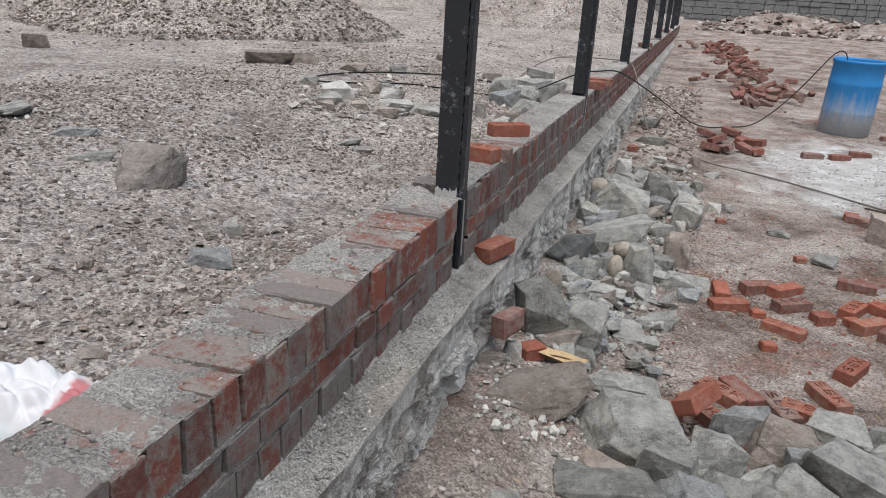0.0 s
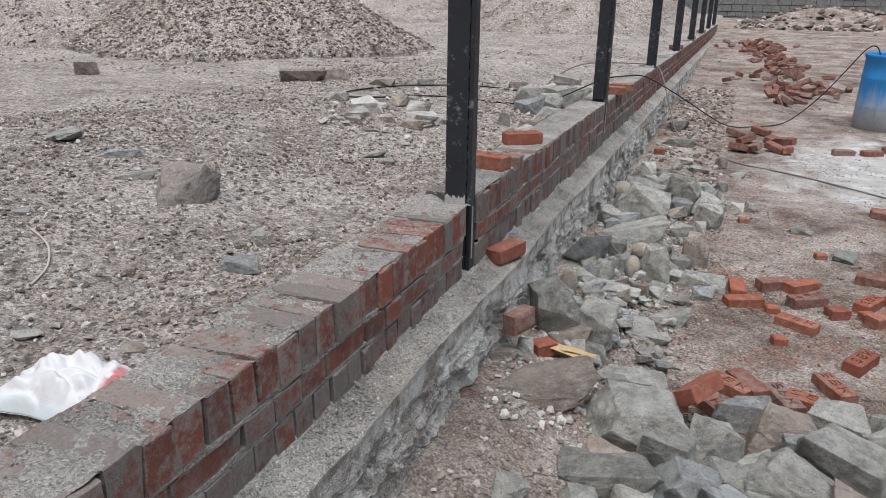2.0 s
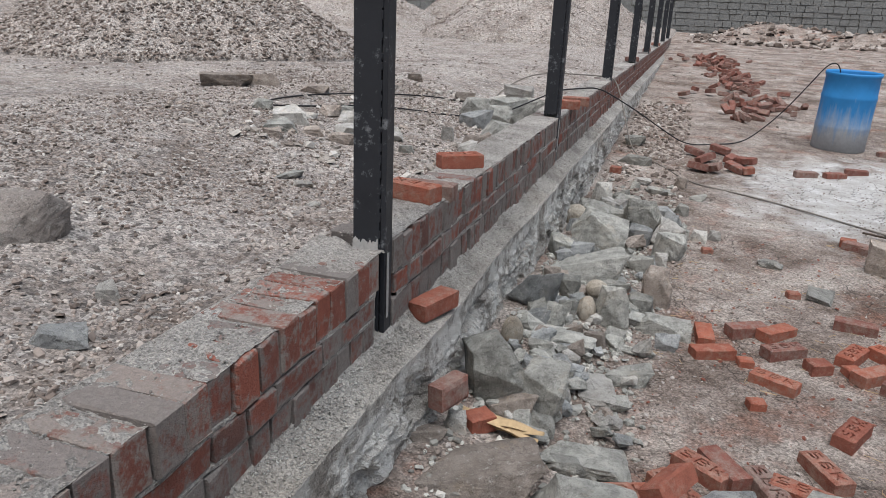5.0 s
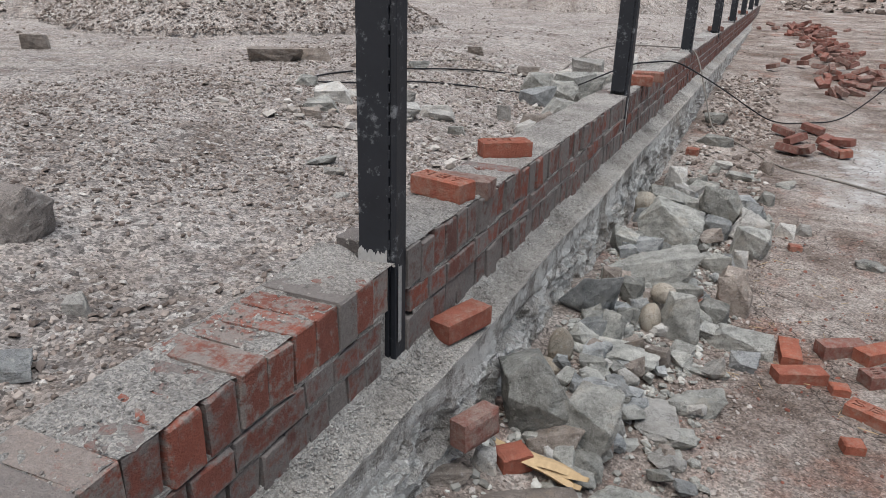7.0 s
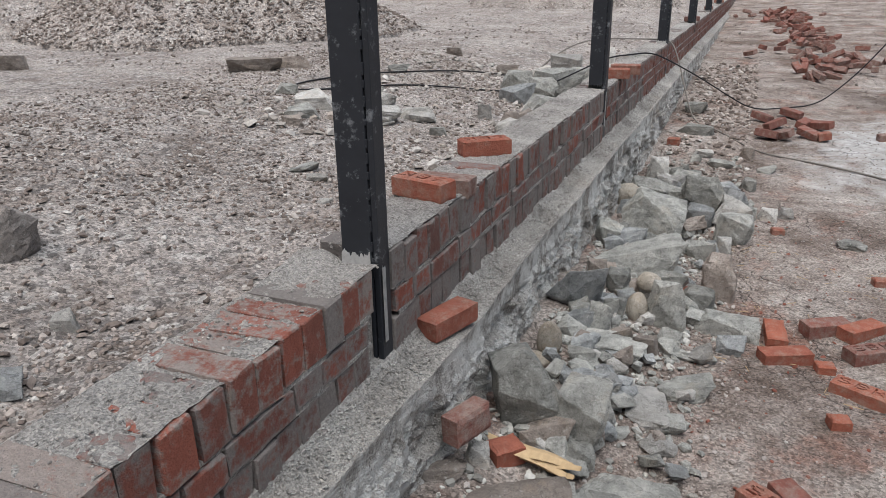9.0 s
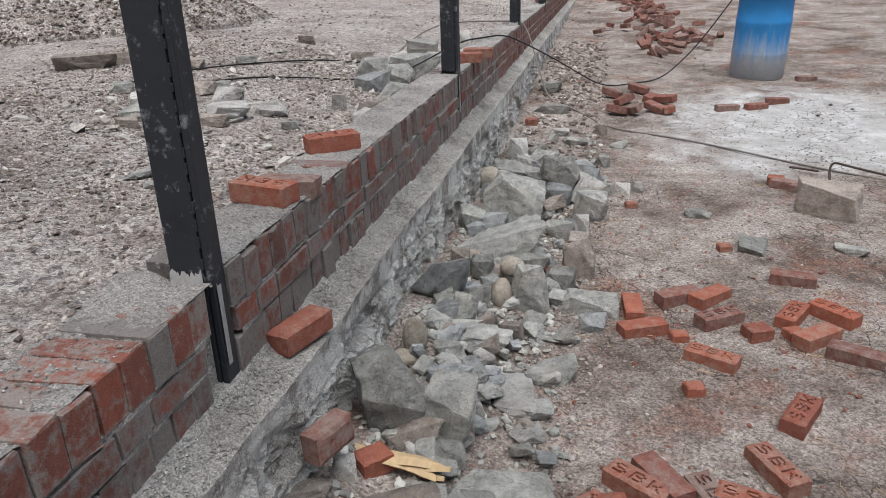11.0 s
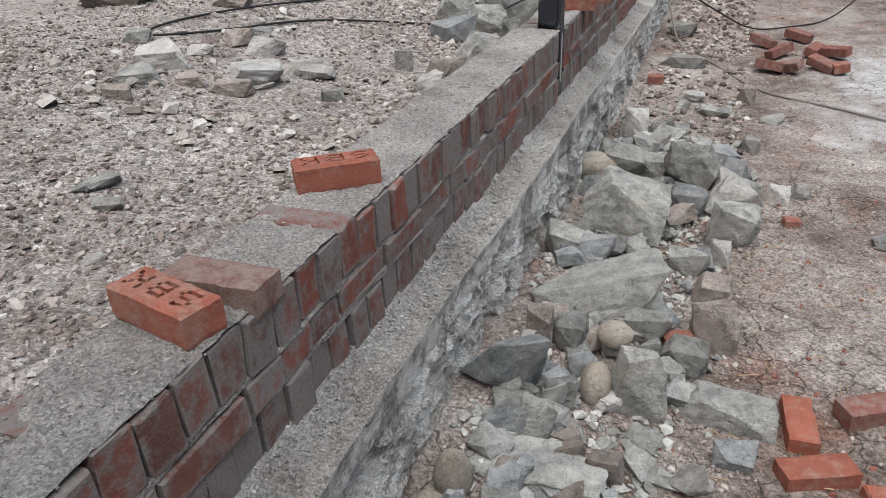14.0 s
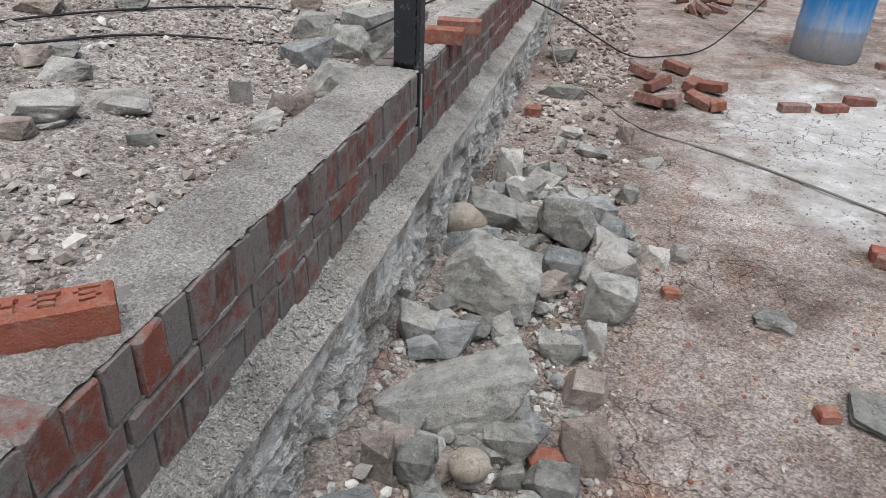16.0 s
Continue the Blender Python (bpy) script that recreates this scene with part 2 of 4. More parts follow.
M_WHITEWASH = plain("whitish_cement_smear", (0.46, 0.46, 0.45), 0.9, 0.45, 60.0, 0.8)
M_CABLE = plain("black_rubber", (0.022, 0.022, 0.024), 0.55, 0.35, 20.0)
M_WIRE = plain("dusty_wire", (0.20, 0.185, 0.165), 0.7, 0.3, 20.0)
M_IRON = plain("rusty_iron", (0.07, 0.055, 0.045), 0.8, 0.35, 25.0)
M_BAG = plain("white_plastic_sack", (0.78, 0.79, 0.80), 0.45, 0.06, 5.0)
M_HUSK = plain("dry_husk", (0.46, 0.34, 0.20), 0.85, 0.4, 40.0)
M_ROOT = plain("dry_root_bark", (0.44, 0.39, 0.34), 0.9, 0.3, 40.0)


# ---- mesh helpers ----
def mesh_object(name, verts, faces, material, smooth=False):
    me = bpy.data.meshes.new(name)
    me.from_pydata([tuple(v) for v in verts], [], faces)
    me.materials.append(material)
    if smooth:
        me.polygons.foreach_set("use_smooth", [True] * len(me.polygons))
    me.update()
    return me


def part(name, bm, material, parent=None, label="", smooth=False):
    me = bpy.data.meshes.new(name)
    bmesh.ops.recalc_face_normals(bm, faces=bm.faces)
    bm.to_mesh(me)
    bm.free()
    me.materials.append(material)
    if smooth:
        me.polygons.foreach_set("use_smooth", [True] * len(me.polygons))
    ob = new(name, me)
    ob.parent = parent
    if label:
        tagged(ob, label)
    return ob


def box(bm, x0, x1, y0, y1, z0, z1, bevel=0.0, seg=1):
    m = Matrix.LocRotScale(((x0 + x1) / 2, (y0 + y1) / 2, (z0 + z1) / 2), None, (x1 - x0, y1 - y0, z1 - z0))
    vs = bmesh.ops.create_cube(bm, size=1.0, matrix=m)["verts"]
    if bevel:
        es = list({e for v in vs for e in v.link_edges})
        bmesh.ops.bevel(bm, geom=es, offset=bevel, segments=seg, profile=0.6, affect="EDGES")
    return vs


def n3(x, y, z, s=1.0):
    return noise.noise(Vector((x * s, y * s, z * s)))


def smooth(a, b, v):
    t = min(1.0, max(0.0, (v - a) / (b - a)))
    return t * t * (3 - 2 * t)


def lerp_table(y, table):
    for (a, u), (b, v) in zip(table, table[1:]):
        if y <= b:
            return u + (v - u) * max(0.0, (y - a) / (b - a))
    return table[-1][1]


# ---- ground ----
WALL_TOP_A, WALL_TOP_B, LEDGE = 0.925, 0.945, 0.575
POSTS = [4.62, 7.69] + [10.96 + 3.2 * i for i in range(6)]
WALL_END = 29.0
INSIDE = ((-5, 0.80), (3.5, 0.78), (4.6, 0.76), (6, 0.70), (7.5, 0.655), (9, 0.69), (12, 0.78), (20, 0.92), (40, 1.1), (200, 1.6))
OUTSIDE = ((-5, 0.10), (6, 0.095), (9, 0.16), (12, 0.28), (24, 0.61), (40, 0.95), (200, 1.5))


def ground_height(x, y):
    rough = 0.035 * n3(x, y, 0.0, 1.3) + 0.016 * n3(x, y, 3.0, 4.5)
    rough += 0.006 * n3(x, y, 7.0, 14.0) + 0.004 * n3(x, y, 9.0, 33.0)
    if x < -0.13:
        z = lerp_table(y, INSIDE) + rough * 1.1
        away = -0.2 - x
        z += (0.05 + 0.19 * smooth(15.0, 9.0, y)) * smooth(0.3, 2.3, away)
        z -= 0.05 * math.exp(-((away / 0.25) ** 2)) * smooth(5.0, 6.5, y)
        return z
    z = lerp_table(y, OUTSIDE) + rough * 0.75
    z += 0.14 * math.exp(-((max(0.0, x - 0.1) / 0.34) ** 2)) * smooth(3.3, 3.8, y) * smooth(8.0, 6.0, y)
    z -= 0.13 * math.exp(-(((x - 0.17) / 0.11) ** 2) - ((y - 5.42) / 0.22) ** 2)
    # rubble bank before the far wall
    z += 0.75 * math.exp(-(((y - 33.5 - 1.0 * n3(x, 0, 0, 0.2)) / 1.7) ** 2)) * (0.75 + 0.5 * n3(x, y, 1, 0.4)) * smooth(0.6, 3.5, x)
    return z


def steps(spans):
    out = []
    for a, b, n in spans:
        out += [a + (b - a) * i / n for i in range(n)]
    return out + [spans[-1][1]]


def build_ground():
    xs = steps([(-400, -60, 5), (-60, -12, 12), (-12, -4, 40), (-4, -0.2, 90), (-0.2, -0.06, 2), (-0.06, 3.2, 90), (3.2, 8, 40), (8, 60, 16), (60, 400, 5)])
    ys = steps([(-400, -40, 5), (-40, 0, 8), (0, 2.5, 8), (2.5, 10, 200), (10, 16, 70), (16, 38, 90), (38, 100, 12), (100, 600, 6)])
    verts = [(x, y, ground_height(x, y)) for y in ys for x in xs]
    w = len(xs)
    faces = [(j * w + i, j * w + i + 1, (j + 1) * w + i + 1, (j + 1) * w + i) for j in range(len(ys) - 1) for i in range(w - 1)]
    ob = new("ground", mesh_object("ground", verts, faces, M_GROUND, True))
    tagged(ob, "stony grey-brown soil and trodden red-brown earth with dried cement", "ground", kind="structure")


build_ground()


# ---- stones ----
def rock_mesh(name, seed, cuts=11, sub=3, rounded=False, chip=0.03):
    """A stone of about unit size: a ball cut flat by chance planes, then roughened."""
    rng = random.Random(seed)
    bm = bmesh.new()
    if rounded:
        bmesh.ops.create_icosphere(bm, subdivisions=sub, radius=0.5)
    else:
        for i in range(8):
            corner = Vector((1 if i & 1 else -1, 1 if i & 2 else -1, 1 if i & 4 else -1)) * 0.32
            bm.verts.new(corner + Vector((rng.uniform(-0.22, 0.2), rng.uniform(-0.2, 0.22), rng.uniform(-0.2, 0.2))))
        for _ in range(cuts - 3 + rng.randrange(4)):
            d = Vector((rng.gauss(0, 1), rng.gauss(0, 1), rng.gauss(0, 1))).normalized()
            bm.verts.new(d * rng.uniform(0.40, 0.57))
        hull = bmesh.ops.convex_hull(bm, input=bm.verts[:])
        bmesh.ops.delete(bm, geom=[v for v in hull["geom_interior"] if isinstance(v, bmesh.types.BMVert)], context="VERTS")
        bmesh.ops.dissolve_limit(bm, angle_limit=radians(14), verts=bm.verts[:], edges=bm.edges[:])
        bmesh.ops.bevel(bm, geom=bm.edges[:], offset=0.010, segments=1, affect="EDGES")
        bmesh.ops.triangulate(bm, faces=bm.faces[:])
        for limit in (0.16, 0.11, 0.08):
            bmesh.ops.subdivide_edges(bm, edges=[e for e in bm.edges if e.calc_length() > limit], cuts=1)
            bmesh.ops.triangulate(bm, faces=bm.faces[:])
    for v in bm.verts:
        p = v.co + Vector((seed * 3.1, seed * 1.7, 0))
        ridge = 0.0 if rounded else 1.1 * abs(noise.noise(p * 4.5)) - 0.3
        v.co += v.co.normalized() * chip * (noise.noise(p * 3.0) + 0.7 * noise.noise(p * 9.0) - ridge + (0 if rounded else 0.45 * noise.noise(p * 19.0)))
    me = bpy.data.meshes.new(name)
    bm.to_mesh(me)
    bm.free()
    lo = [min(v.co[i] for v in me.vertices) for i in range(3)]
    hi = [max(v.co[i] for v in me.vertices) for i in range(3)]
    for v in me.vertices:
        v.co = [(v.co[i] - (lo[i] + hi[i]) / 2) / (hi[i] - lo[i]) for i in range(3)]
    if rounded:
        me.polygons.foreach_set("use_smooth", [True] * len(me.polygons))
    return me


ROCKS = {}
KINDS = {
    "grey": (M_ROCK, "angular greenish-grey quarry stone lying in the rubble"),
    "brown": (M_ROCK_BROWN, "rough brown stone with dusty broken faces"),
    "dusty": (M_ROCK_DUSTY, "large soil-dusted brown boulder half sunk in the soil"),
    "pale": (M_ROCK_PALE, "pale whitish broken stone"),
    "dark": (M_ROCK_DARK, "dark blue-grey stone with glinting broken faces"),
    "cobble": (M_COBBLE, "smooth tan rounded cobble"),
}


def stone(kind, x, y, sx, sy, sz, turn=0.0, tilt=0.0, lean=0.0, z=None, sink=0.22, seed=None, dz=0.0, name="stone"):
    """One stone: its middle in plan, its size, and how far it is sunk in what it lies on."""
    k = seed if seed is not None else int(abs(x * 733 + y * 391 + sx * 57)) % 14
    if (kind == "cobble", k) not in ROCKS:
        ROCKS[kind == "cobble", k] = rock_mesh(name, k + 1, rounded=kind == "cobble")
    me = ROCKS[kind == "cobble", k].copy()
    me.transform(Matrix.Diagonal((sx, sy, sz, 1)))
    me.materials.append(KINDS[kind][0])
    ob = new(name, me)
    ob.matrix_world = pose(x, y, (ground_height(x, y) + dz if z is None else z) + sz * (0.5 - sink), tilt, lean, turn)
    return tagged(ob, KINDS[kind][1], "stone", "stones in the rubble")


def scatter(name, label, material, count, spot, seed, lo=0.008, hi=0.03, power=2.5):
    """Loose small stones as one joined mesh; spot(rng) gives a place x, y, z."""
    rng = random.Random(seed)
    verts, faces = [], []
    base = [(1, 0.1, -0.2), (0.1, 1, -0.1), (-0.95, 0.2, -0.2), (-0.1, -0.95, -0.1), (0.55, 0.5, 0.7), (-0.5, 0.55, 0.75), (-0.5, -0.5, 0.65), (0.5, -0.55, 0.72)]
    tris = [(4, 5, 6, 7), (0, 1, 4), (1, 5, 4), (1, 2, 5), (2, 6, 5), (2, 3, 6), (3, 7, 6), (3, 0, 7), (0, 4, 7)]
    for _ in range(count):
        p = spot(rng)
        if p is None:
            continue
        s = lo + (hi - lo) * rng.random() ** power
        turn = Euler((rng.uniform(-0.6, 0.6), rng.uniform(-0.6, 0.6), rng.uniform(0, 6.3))).to_matrix()
        sc = (s * rng.uniform(0.7, 1.4), s * rng.uniform(0.6, 1.0), s * rng.uniform(0.55, 0.95))
        o = len(verts)
        for b in base:
            v = turn @ Vector((b[0] * sc[0] * rng.uniform(0.75, 1.2), b[1] * sc[1] * rng.uniform(0.75, 1.2), b[2] * sc[2] * rng.uniform(0.7, 1.1)))
            verts.append((p[0] + v.x, p[1] + v.y, p[2] + v.z + sc[2] * 0.25))
        faces += [tuple(i + o for i in t) for t in tris]
    ob = new(name, mesh_object(name, verts, faces, material))
    return tagged(ob, label, "gravel", kind="stuff")


# ---- gravel heaps ----
def heap(x, y, rx, ry, h, seed, turn=0.0, name="spoil_heap"):
    n, rings = 72, 30
    cz = ground_height(x, y) - 0.04
    c, s = math.cos(radians(turn)), math.sin(radians(turn))

    def place(a, r):
        wob = 1 + 0.16 * n3(math.cos(a) * 1.3 + seed, math.sin(a) * 1.3, 0) + 0.05 * n3(math.cos(a) * 5 + seed, math.sin(a) * 5, 2)
        u, v = rx * r * wob * math.cos(a), ry * r * wob * math.sin(a)
        px, py = x + u * c - v * s, y + u * s + v * c
        k = max(0.0, 1 - r)
        z = h * (k * 1.12 - 0.16 * k * k + 0.02) + (0.10 * n3(px, py, seed, 1.5) + 0.05 * n3(px, py, seed, 4) + 0.03 * n3(px, py, seed, 10)) * min(1, k * 5)
        base = ground_height(px, py)
        return px, py, (base - 0.03 if r >= 0.999 else base + max(0.0, z))
    verts = [place(0, 0.0)]
    for j in range(1, rings + 1):
        verts += [place(2 * math.pi * i / n, j / rings) for i in range(n)]
    faces = [(0, 1 + i, 1 + (i + 1) % n) for i in range(n)]
    for j in range(rings - 1):
        o = 1 + j * n
        faces += [(o + i, o + n + i, o + n + (i + 1) % n, o + (i + 1) % n) for i in range(n)]
    ob = new(name, mesh_object(name, verts, faces, M_GROUND, True))
    tagged(ob, "heap of crushed grey-brown gravel on the soil", "gravel heap", "gravel heaps")
    return place


HEAPS = [heap(-6.0, 11.3, 2.7, 2.3, 1.5, 1, 10), heap(-9.8, 11.6, 2.9, 2.4, 1.6, 2), heap(-3.3, 20.6, 2.6, 2.3, 1.5, 3),
         heap(-9.6, 23.5, 3.2, 2.6, 1.5, 4), heap(-2.6, 26.0, 2.2, 2.4, 1.6, 5), heap(-6.3, 27.5, 2.6, 2.4, 1.7, 6)]


# ---- the wall: plinth, mortar, bricks, posts ----
def wall_top(y):
    return WALL_TOP_A if y < POSTS[0] else WALL_TOP_B


def ledge_z(x):
    """The ledge falls from the mortar fillet at the brickwork to the plinth's arris."""
    return LEDGE + 0.060 * math.exp(-max(0.0, x + 0.005) / 0.048)


def build_plinth():
    ys = steps([(-6, 2.4, 30), (2.4, 10.5, 560), (10.5, WALL_END, 190)])
    prof = steps([(0.0, 1.0, 34)])
    verts, faces = [], []
    for y in ys:
        edge = 0.108 + 0.016 * n3(0, y, 0, 1.1) + 0.010 * n3(0, y, 4, 5.0) + 0.005 * n3(0, y, 6, 22.0)
        row = [(-0.27, y, LEDGE - 0.02), (-0.05, y, LEDGE + 0.072 + 0.008 * n3(0, y, 1, 5))]
        for k in range(1, 12):
            x = -0.03 + (edge + 0.03) * k / 11
            row.append((x, y, ledge_z(x) + 0.006 * n3(x, y, 2, 6) + 0.002 * n3(x, y, 2, 25) + 0.001 * n3(x, y, 2, 70) - (0.005 if k == 11 else 0)))
        for q in prof[1:]:
            z = LEDGE - 0.015 - q * 0.55
            # a cast lip above, rough rubble set in mortar under it
            low = smooth(0.10, 0.24, q + 0.08 * n3(0, y, 15, 3.0))
            x = edge - 0.004 + (0.014 * n3(q * 3, y, 5, 2.2) + 0.020 * n3(q * 4.5, y, 8, 6.5)) * low
            x += (0.004 + 0.012 * low) * n3(q * 12, y * 24, 3) + (0.003 + 0.007 * low) * n3(q * 30, y * 60, 8) - 0.035 * smooth(0.16, 0.32, n3(q * 3.0, y * 4.2, 12)) * low
            row.append((x, y, z))
        o = len(verts)
        w = len(row)
        verts += row
        if o:
            faces += [(o - w + i, o + i, o + i + 1, o - w + i + 1) for i in range(w - 1)]
    # the end face and the back
    o = len(verts)
    verts += [(-0.27, -6, 0), (-0.27, WALL_END, 0)]
    faces.append(tuple(range(o - w, o)) + (o + 1,))
    ob = new("wall_plinth", mesh_object("wall_plinth", verts, faces, M_PLINTH))
    tagged(ob, "rough grey rubble-concrete plinth with a ledge under the brickwork", "plinth", kind="structure")


build_plinth()
SEGMENTS = [(-6.0, POSTS[0] - 0.033)] + [(a + 0.034, b - 0.033) for a, b in zip(POSTS, POSTS[1:])] + [(POSTS[-1] + 0.034, WALL_END)]


def build_core():
    """The mortar body of the wall: joints stand back from the brick faces, the top is smeared over."""
    verts, faces = [], []
    for a, b in SEGMENTS:
        fine = 0.012 if a < 8 else 0.08
        ya, k = max(a, 1.5) if a < 0 else a, 0
        cnt = max(2, int((b - ya) / fine))
        rows = ([a] if ya > a else []) + [ya + (b - ya) * i / cnt for i in range(cnt + 1)]
        first = len(verts)
        for y in rows:
            top = wall_top((a + b) / 2)
            row = [(-0.034, y, LEDGE - 0.03), (-0.034, y, top - 0.02)]
            for j in range(19):
                x = -0.006 - 0.222 * j / 18
                bare = 0.006 * smooth(4.9, 4.3, y) + 0.004 * smooth(4.3, 3.4, y) + 0.006 * smooth(0.1, 0.4, n3(0, y, 2, 0.9))
                lump = 0.010 * n3(x, y, 1, 6) + 0.009 * n3(x, y, 3, 20) + 0.006 * n3(x, y, 5, 48) + 0.003 * n3(x, y, 5, 110) - bare
                if j in (0, 18):
                    lump = lump * 0.5 - 0.004
                if a < 0:
                    lump += 0.024 * smooth(-0.10, -0.16, x) * smooth(b - 0.25, b - 0.02, y)
                else:
                    lump -= 0.03 * smooth(-0.1, -0.2, x) * smooth(a + 0.4, a, y)
                row.append((x + (0.006 * n3(0, y, 9, 25) if j == 0 else 0), y, top + 0.004 + lump))
            row.append((-0.236, y, LEDGE - 0.03))
            o, w = len(verts), len(row)
            verts += row
            if o > first:
                faces += [(o - w + i, o + i, o + i + 1, o - w + i + 1) for i in range(w - 1)]
        faces.append(tuple(range(first, first + w)))
        faces.append(tuple(reversed(range(o, o + w))))
    ob = new("wall_1", mesh_object("wall_1", verts, faces, M_MORTAR))
    return tagged(ob, "low unfinished brick wall with smeared grey mortar on top", "wall", kind="structure")


WALL = build_core()


def brick_mesh(name, sx, sy, sz, seed, material, rough=0.0022, bevel=0.0035):
    rng = random.Random(seed)
    bm = bmesh.new()
    box(bm, -sx / 2, sx / 2, -sy / 2, sy / 2, -sz / 2, sz / 2, bevel)
    for v in bm.verts:
        v.co += Vector((rng.gauss(0, rough), rng.gauss(0, rough), rng.gauss(0, rough)))
    bmesh.ops.recalc_face_normals(bm, faces=bm.faces)
    me = bpy.data.meshes.new(name)
    bm.to_mesh(me)
    bm.free()
    me.materials.append(material)
    return me


HEADERS = [brick_mesh("brick", 0.224, 0.080, 0.119, i, M_BRICK_LAID) for i in range(5)]
STRETCHERS = [brick_mesh("brick", 0.108, 0.226, 0.068, i + 20, M_BRICK_LAID) for i in range(4)]
SMEARED = [brick_mesh("brick", 0.224, 0.080, 0.119, i + 60, M_BRICK_SMEARED) for i in range(5)]
BARE = [brick_mesh("brick", 0.224, 0.080, 0.119, i + 80, M_BRICK_TOP) for i in range(5)]
FLATS = [brick_mesh("brick", 0.224, 0.111, 0.068, i + 40, M_BRICK_LAID) for i in range(4)]


def build_courses():
    rng = random.Random(5)
    far_v, far_f = [], []

    def lay(me, x, y, z, turn=0.0, tilt=0.0):
        m = pose(x, y, z, tilt, 0, turn)
        if 2.3 < y < 9.4:
            ob = new("brick", me)
            ob.parent = WALL
            ob.matrix_world = m
        else:
            o = len(far_v)
            far_v.extend((m @ v.co)[:] for v in me.vertices)
            far_f.extend(tuple(i + o for i in p.vertices) for p in me.polygons)
    for a, b in SEGMENTS:
        top = wall_top((a + b) / 2)
        for z, skip in ((top - 0.271, 0), (top - 0.064, 1)):
            y = a + 0.04
            while y < b - 0.03:
                lay((BARE if skip and a < 0 and rng.random() < 0.75 else SMEARED if skip == 0 or rng.random() < 0.3 else HEADERS)[rng.randrange(5)], -0.112 + rng.gauss(0, 0.0035), y, z + rng.gauss(0, 0.003), rng.gauss(0, 1.0), rng.gauss(0, 1.6))
                y += 0.087 + rng.gauss(0, 0.003)
        y, z = a + 0.02, top - 0.1675
        while y < b - 0.1:
            if rng.random() < 0.45:
                lay(STRETCHERS[rng.randrange(4)], -0.054 + rng.gauss(0, 0.003), y + 0.115, z + rng.gauss(0, 0.002), rng.gauss(0, 0.7))
                y += 0.236
            else:
                lay(FLATS[rng.randrange(4)], -0.112 + rng.gauss(0, 0.003), y + 0.055, z + rng.gauss(0, 0.002), rng.gauss(0, 0.7))
                y += 0.118
    me = mesh_object("far_bricks", far_v, far_f, M_BRICK_LAID)
    ob = new("far_bricks", me)
    ob.parent = WALL
    tagged(ob, "bricks of the wall further along", kind="stuff")


def build_beds():
    """The smeared bed joints between the courses, nearly flush with the bricks."""
    for z0, h in ((WALL_TOP_B - 0.2065, 0.010), (WALL_TOP_B - 0.1285, 0.009)):
        verts, faces = [], []
        for a, b in SEGMENTS:
            cnt = int((b - a) / (0.025 if a < 8 else 0.1))
            for i in range(cnt + 1):
                y = a + 0.03 + (b - a - 0.09) * i / cnt
                dz = wall_top((a + b) / 2) - WALL_TOP_B
                o = len(verts)
                out = -0.003 + 0.007 * n3(0, y, z0, 14)
                hh = h * (1.2 + 1.3 * n3(3, y, z0, 9) + 0.5 * n3(3, y, z0, 30))
                verts += [(-0.03, y, z0 + dz - hh / 2), (out, y, z0 + dz - hh / 2), (out, y, z0 + dz + hh / 2), (-0.03, y, z0 + dz + hh / 2)]
                if i:
                    faces += [(o - 4 + k, o + k, o + k + 1, o - 3 + k) for k in range(3)]
        ob = new("bed_joint", mesh_object("bed_joint", verts, faces, M_MORTAR))
        ob.parent = WALL
        tagged(ob, "smeared grey bed joint")


build_beds()


# ---- fence posts ----
def splash(bm, u0, u1, flat, drop, top, seed, along_x):
    """A ragged thin patch of cement on a post's face."""
    n = 26
    lo, hi = [], []
    for i in range(n + 1):
        u = u0 + (u1 - u0) * i / n
        h = top * (0.55 + 0.9 * abs(n3(u * 40, seed, 0))) + 0.02 * n3(u * 160, seed, 4)
        for dst, z in ((lo, drop), (hi, max(drop + 0.004, h))):
            dst.append(bm.verts.new((u, flat, z) if along_x else (flat, u, z)))
    for i in range(n):
        bm.faces.new((lo[i], lo[i + 1], hi[i + 1], hi[i]))
    bmesh.ops.solidify(bm, geom=bm.faces[:], thickness=0.0025)


def build_post():
    post = new("fence_post")
    a, b = 0.050, 0.032
    bm = bmesh.new()
    box(bm, -a, a - 0.012, -b, b, -0.42, 2.1, 0.003, 2)
    part("shaft", bm, M_BLACK, post, "black painted steel channel")
    bm = bmesh.new()
    box(bm, a - 0.009, a + 0.008, -b + 0.004, b, -0.42, 2.1, 0.0025, 2)
    part("cover_bar", bm, M_BLACK, post, "flat bar welded along the channel")
    bm = bmesh.new()
    rng = random.Random(6)
    for i in range(46):
        z = -0.05 + 2.1 * i / 46 + rng.uniform(-0.01, 0.01)
        box(bm, a - 0.013, a - 0.008, -b + 0.0005, -b + 0.007, z, z + rng.uniform(0.01, 0.035), 0.001)
    me = part("weld_seam", bm, M_BLACK, post)
    tagged(me, "rough welded seam", kind="stuff")
    bm = bmesh.new()
    splash(bm, -a, a - 0.014, -b - 0.004, -0.03, 0.036, 2, True)
    part("cement_splash", bm, M_WHITEWASH, post, "whitish cement splash at the foot")
    bm = bmesh.new()
    splash(bm, -b + 0.010, -b + 0.030, a + 0.0125, -0.24, -0.02, 5, False)
    part("paint_smear", bm, M_WHITEWASH, post, "whitish smear in the wall's slot")
    return tagged(post, "black painted steel fence post set in the brick wall", "fence post", "posts along the wall")


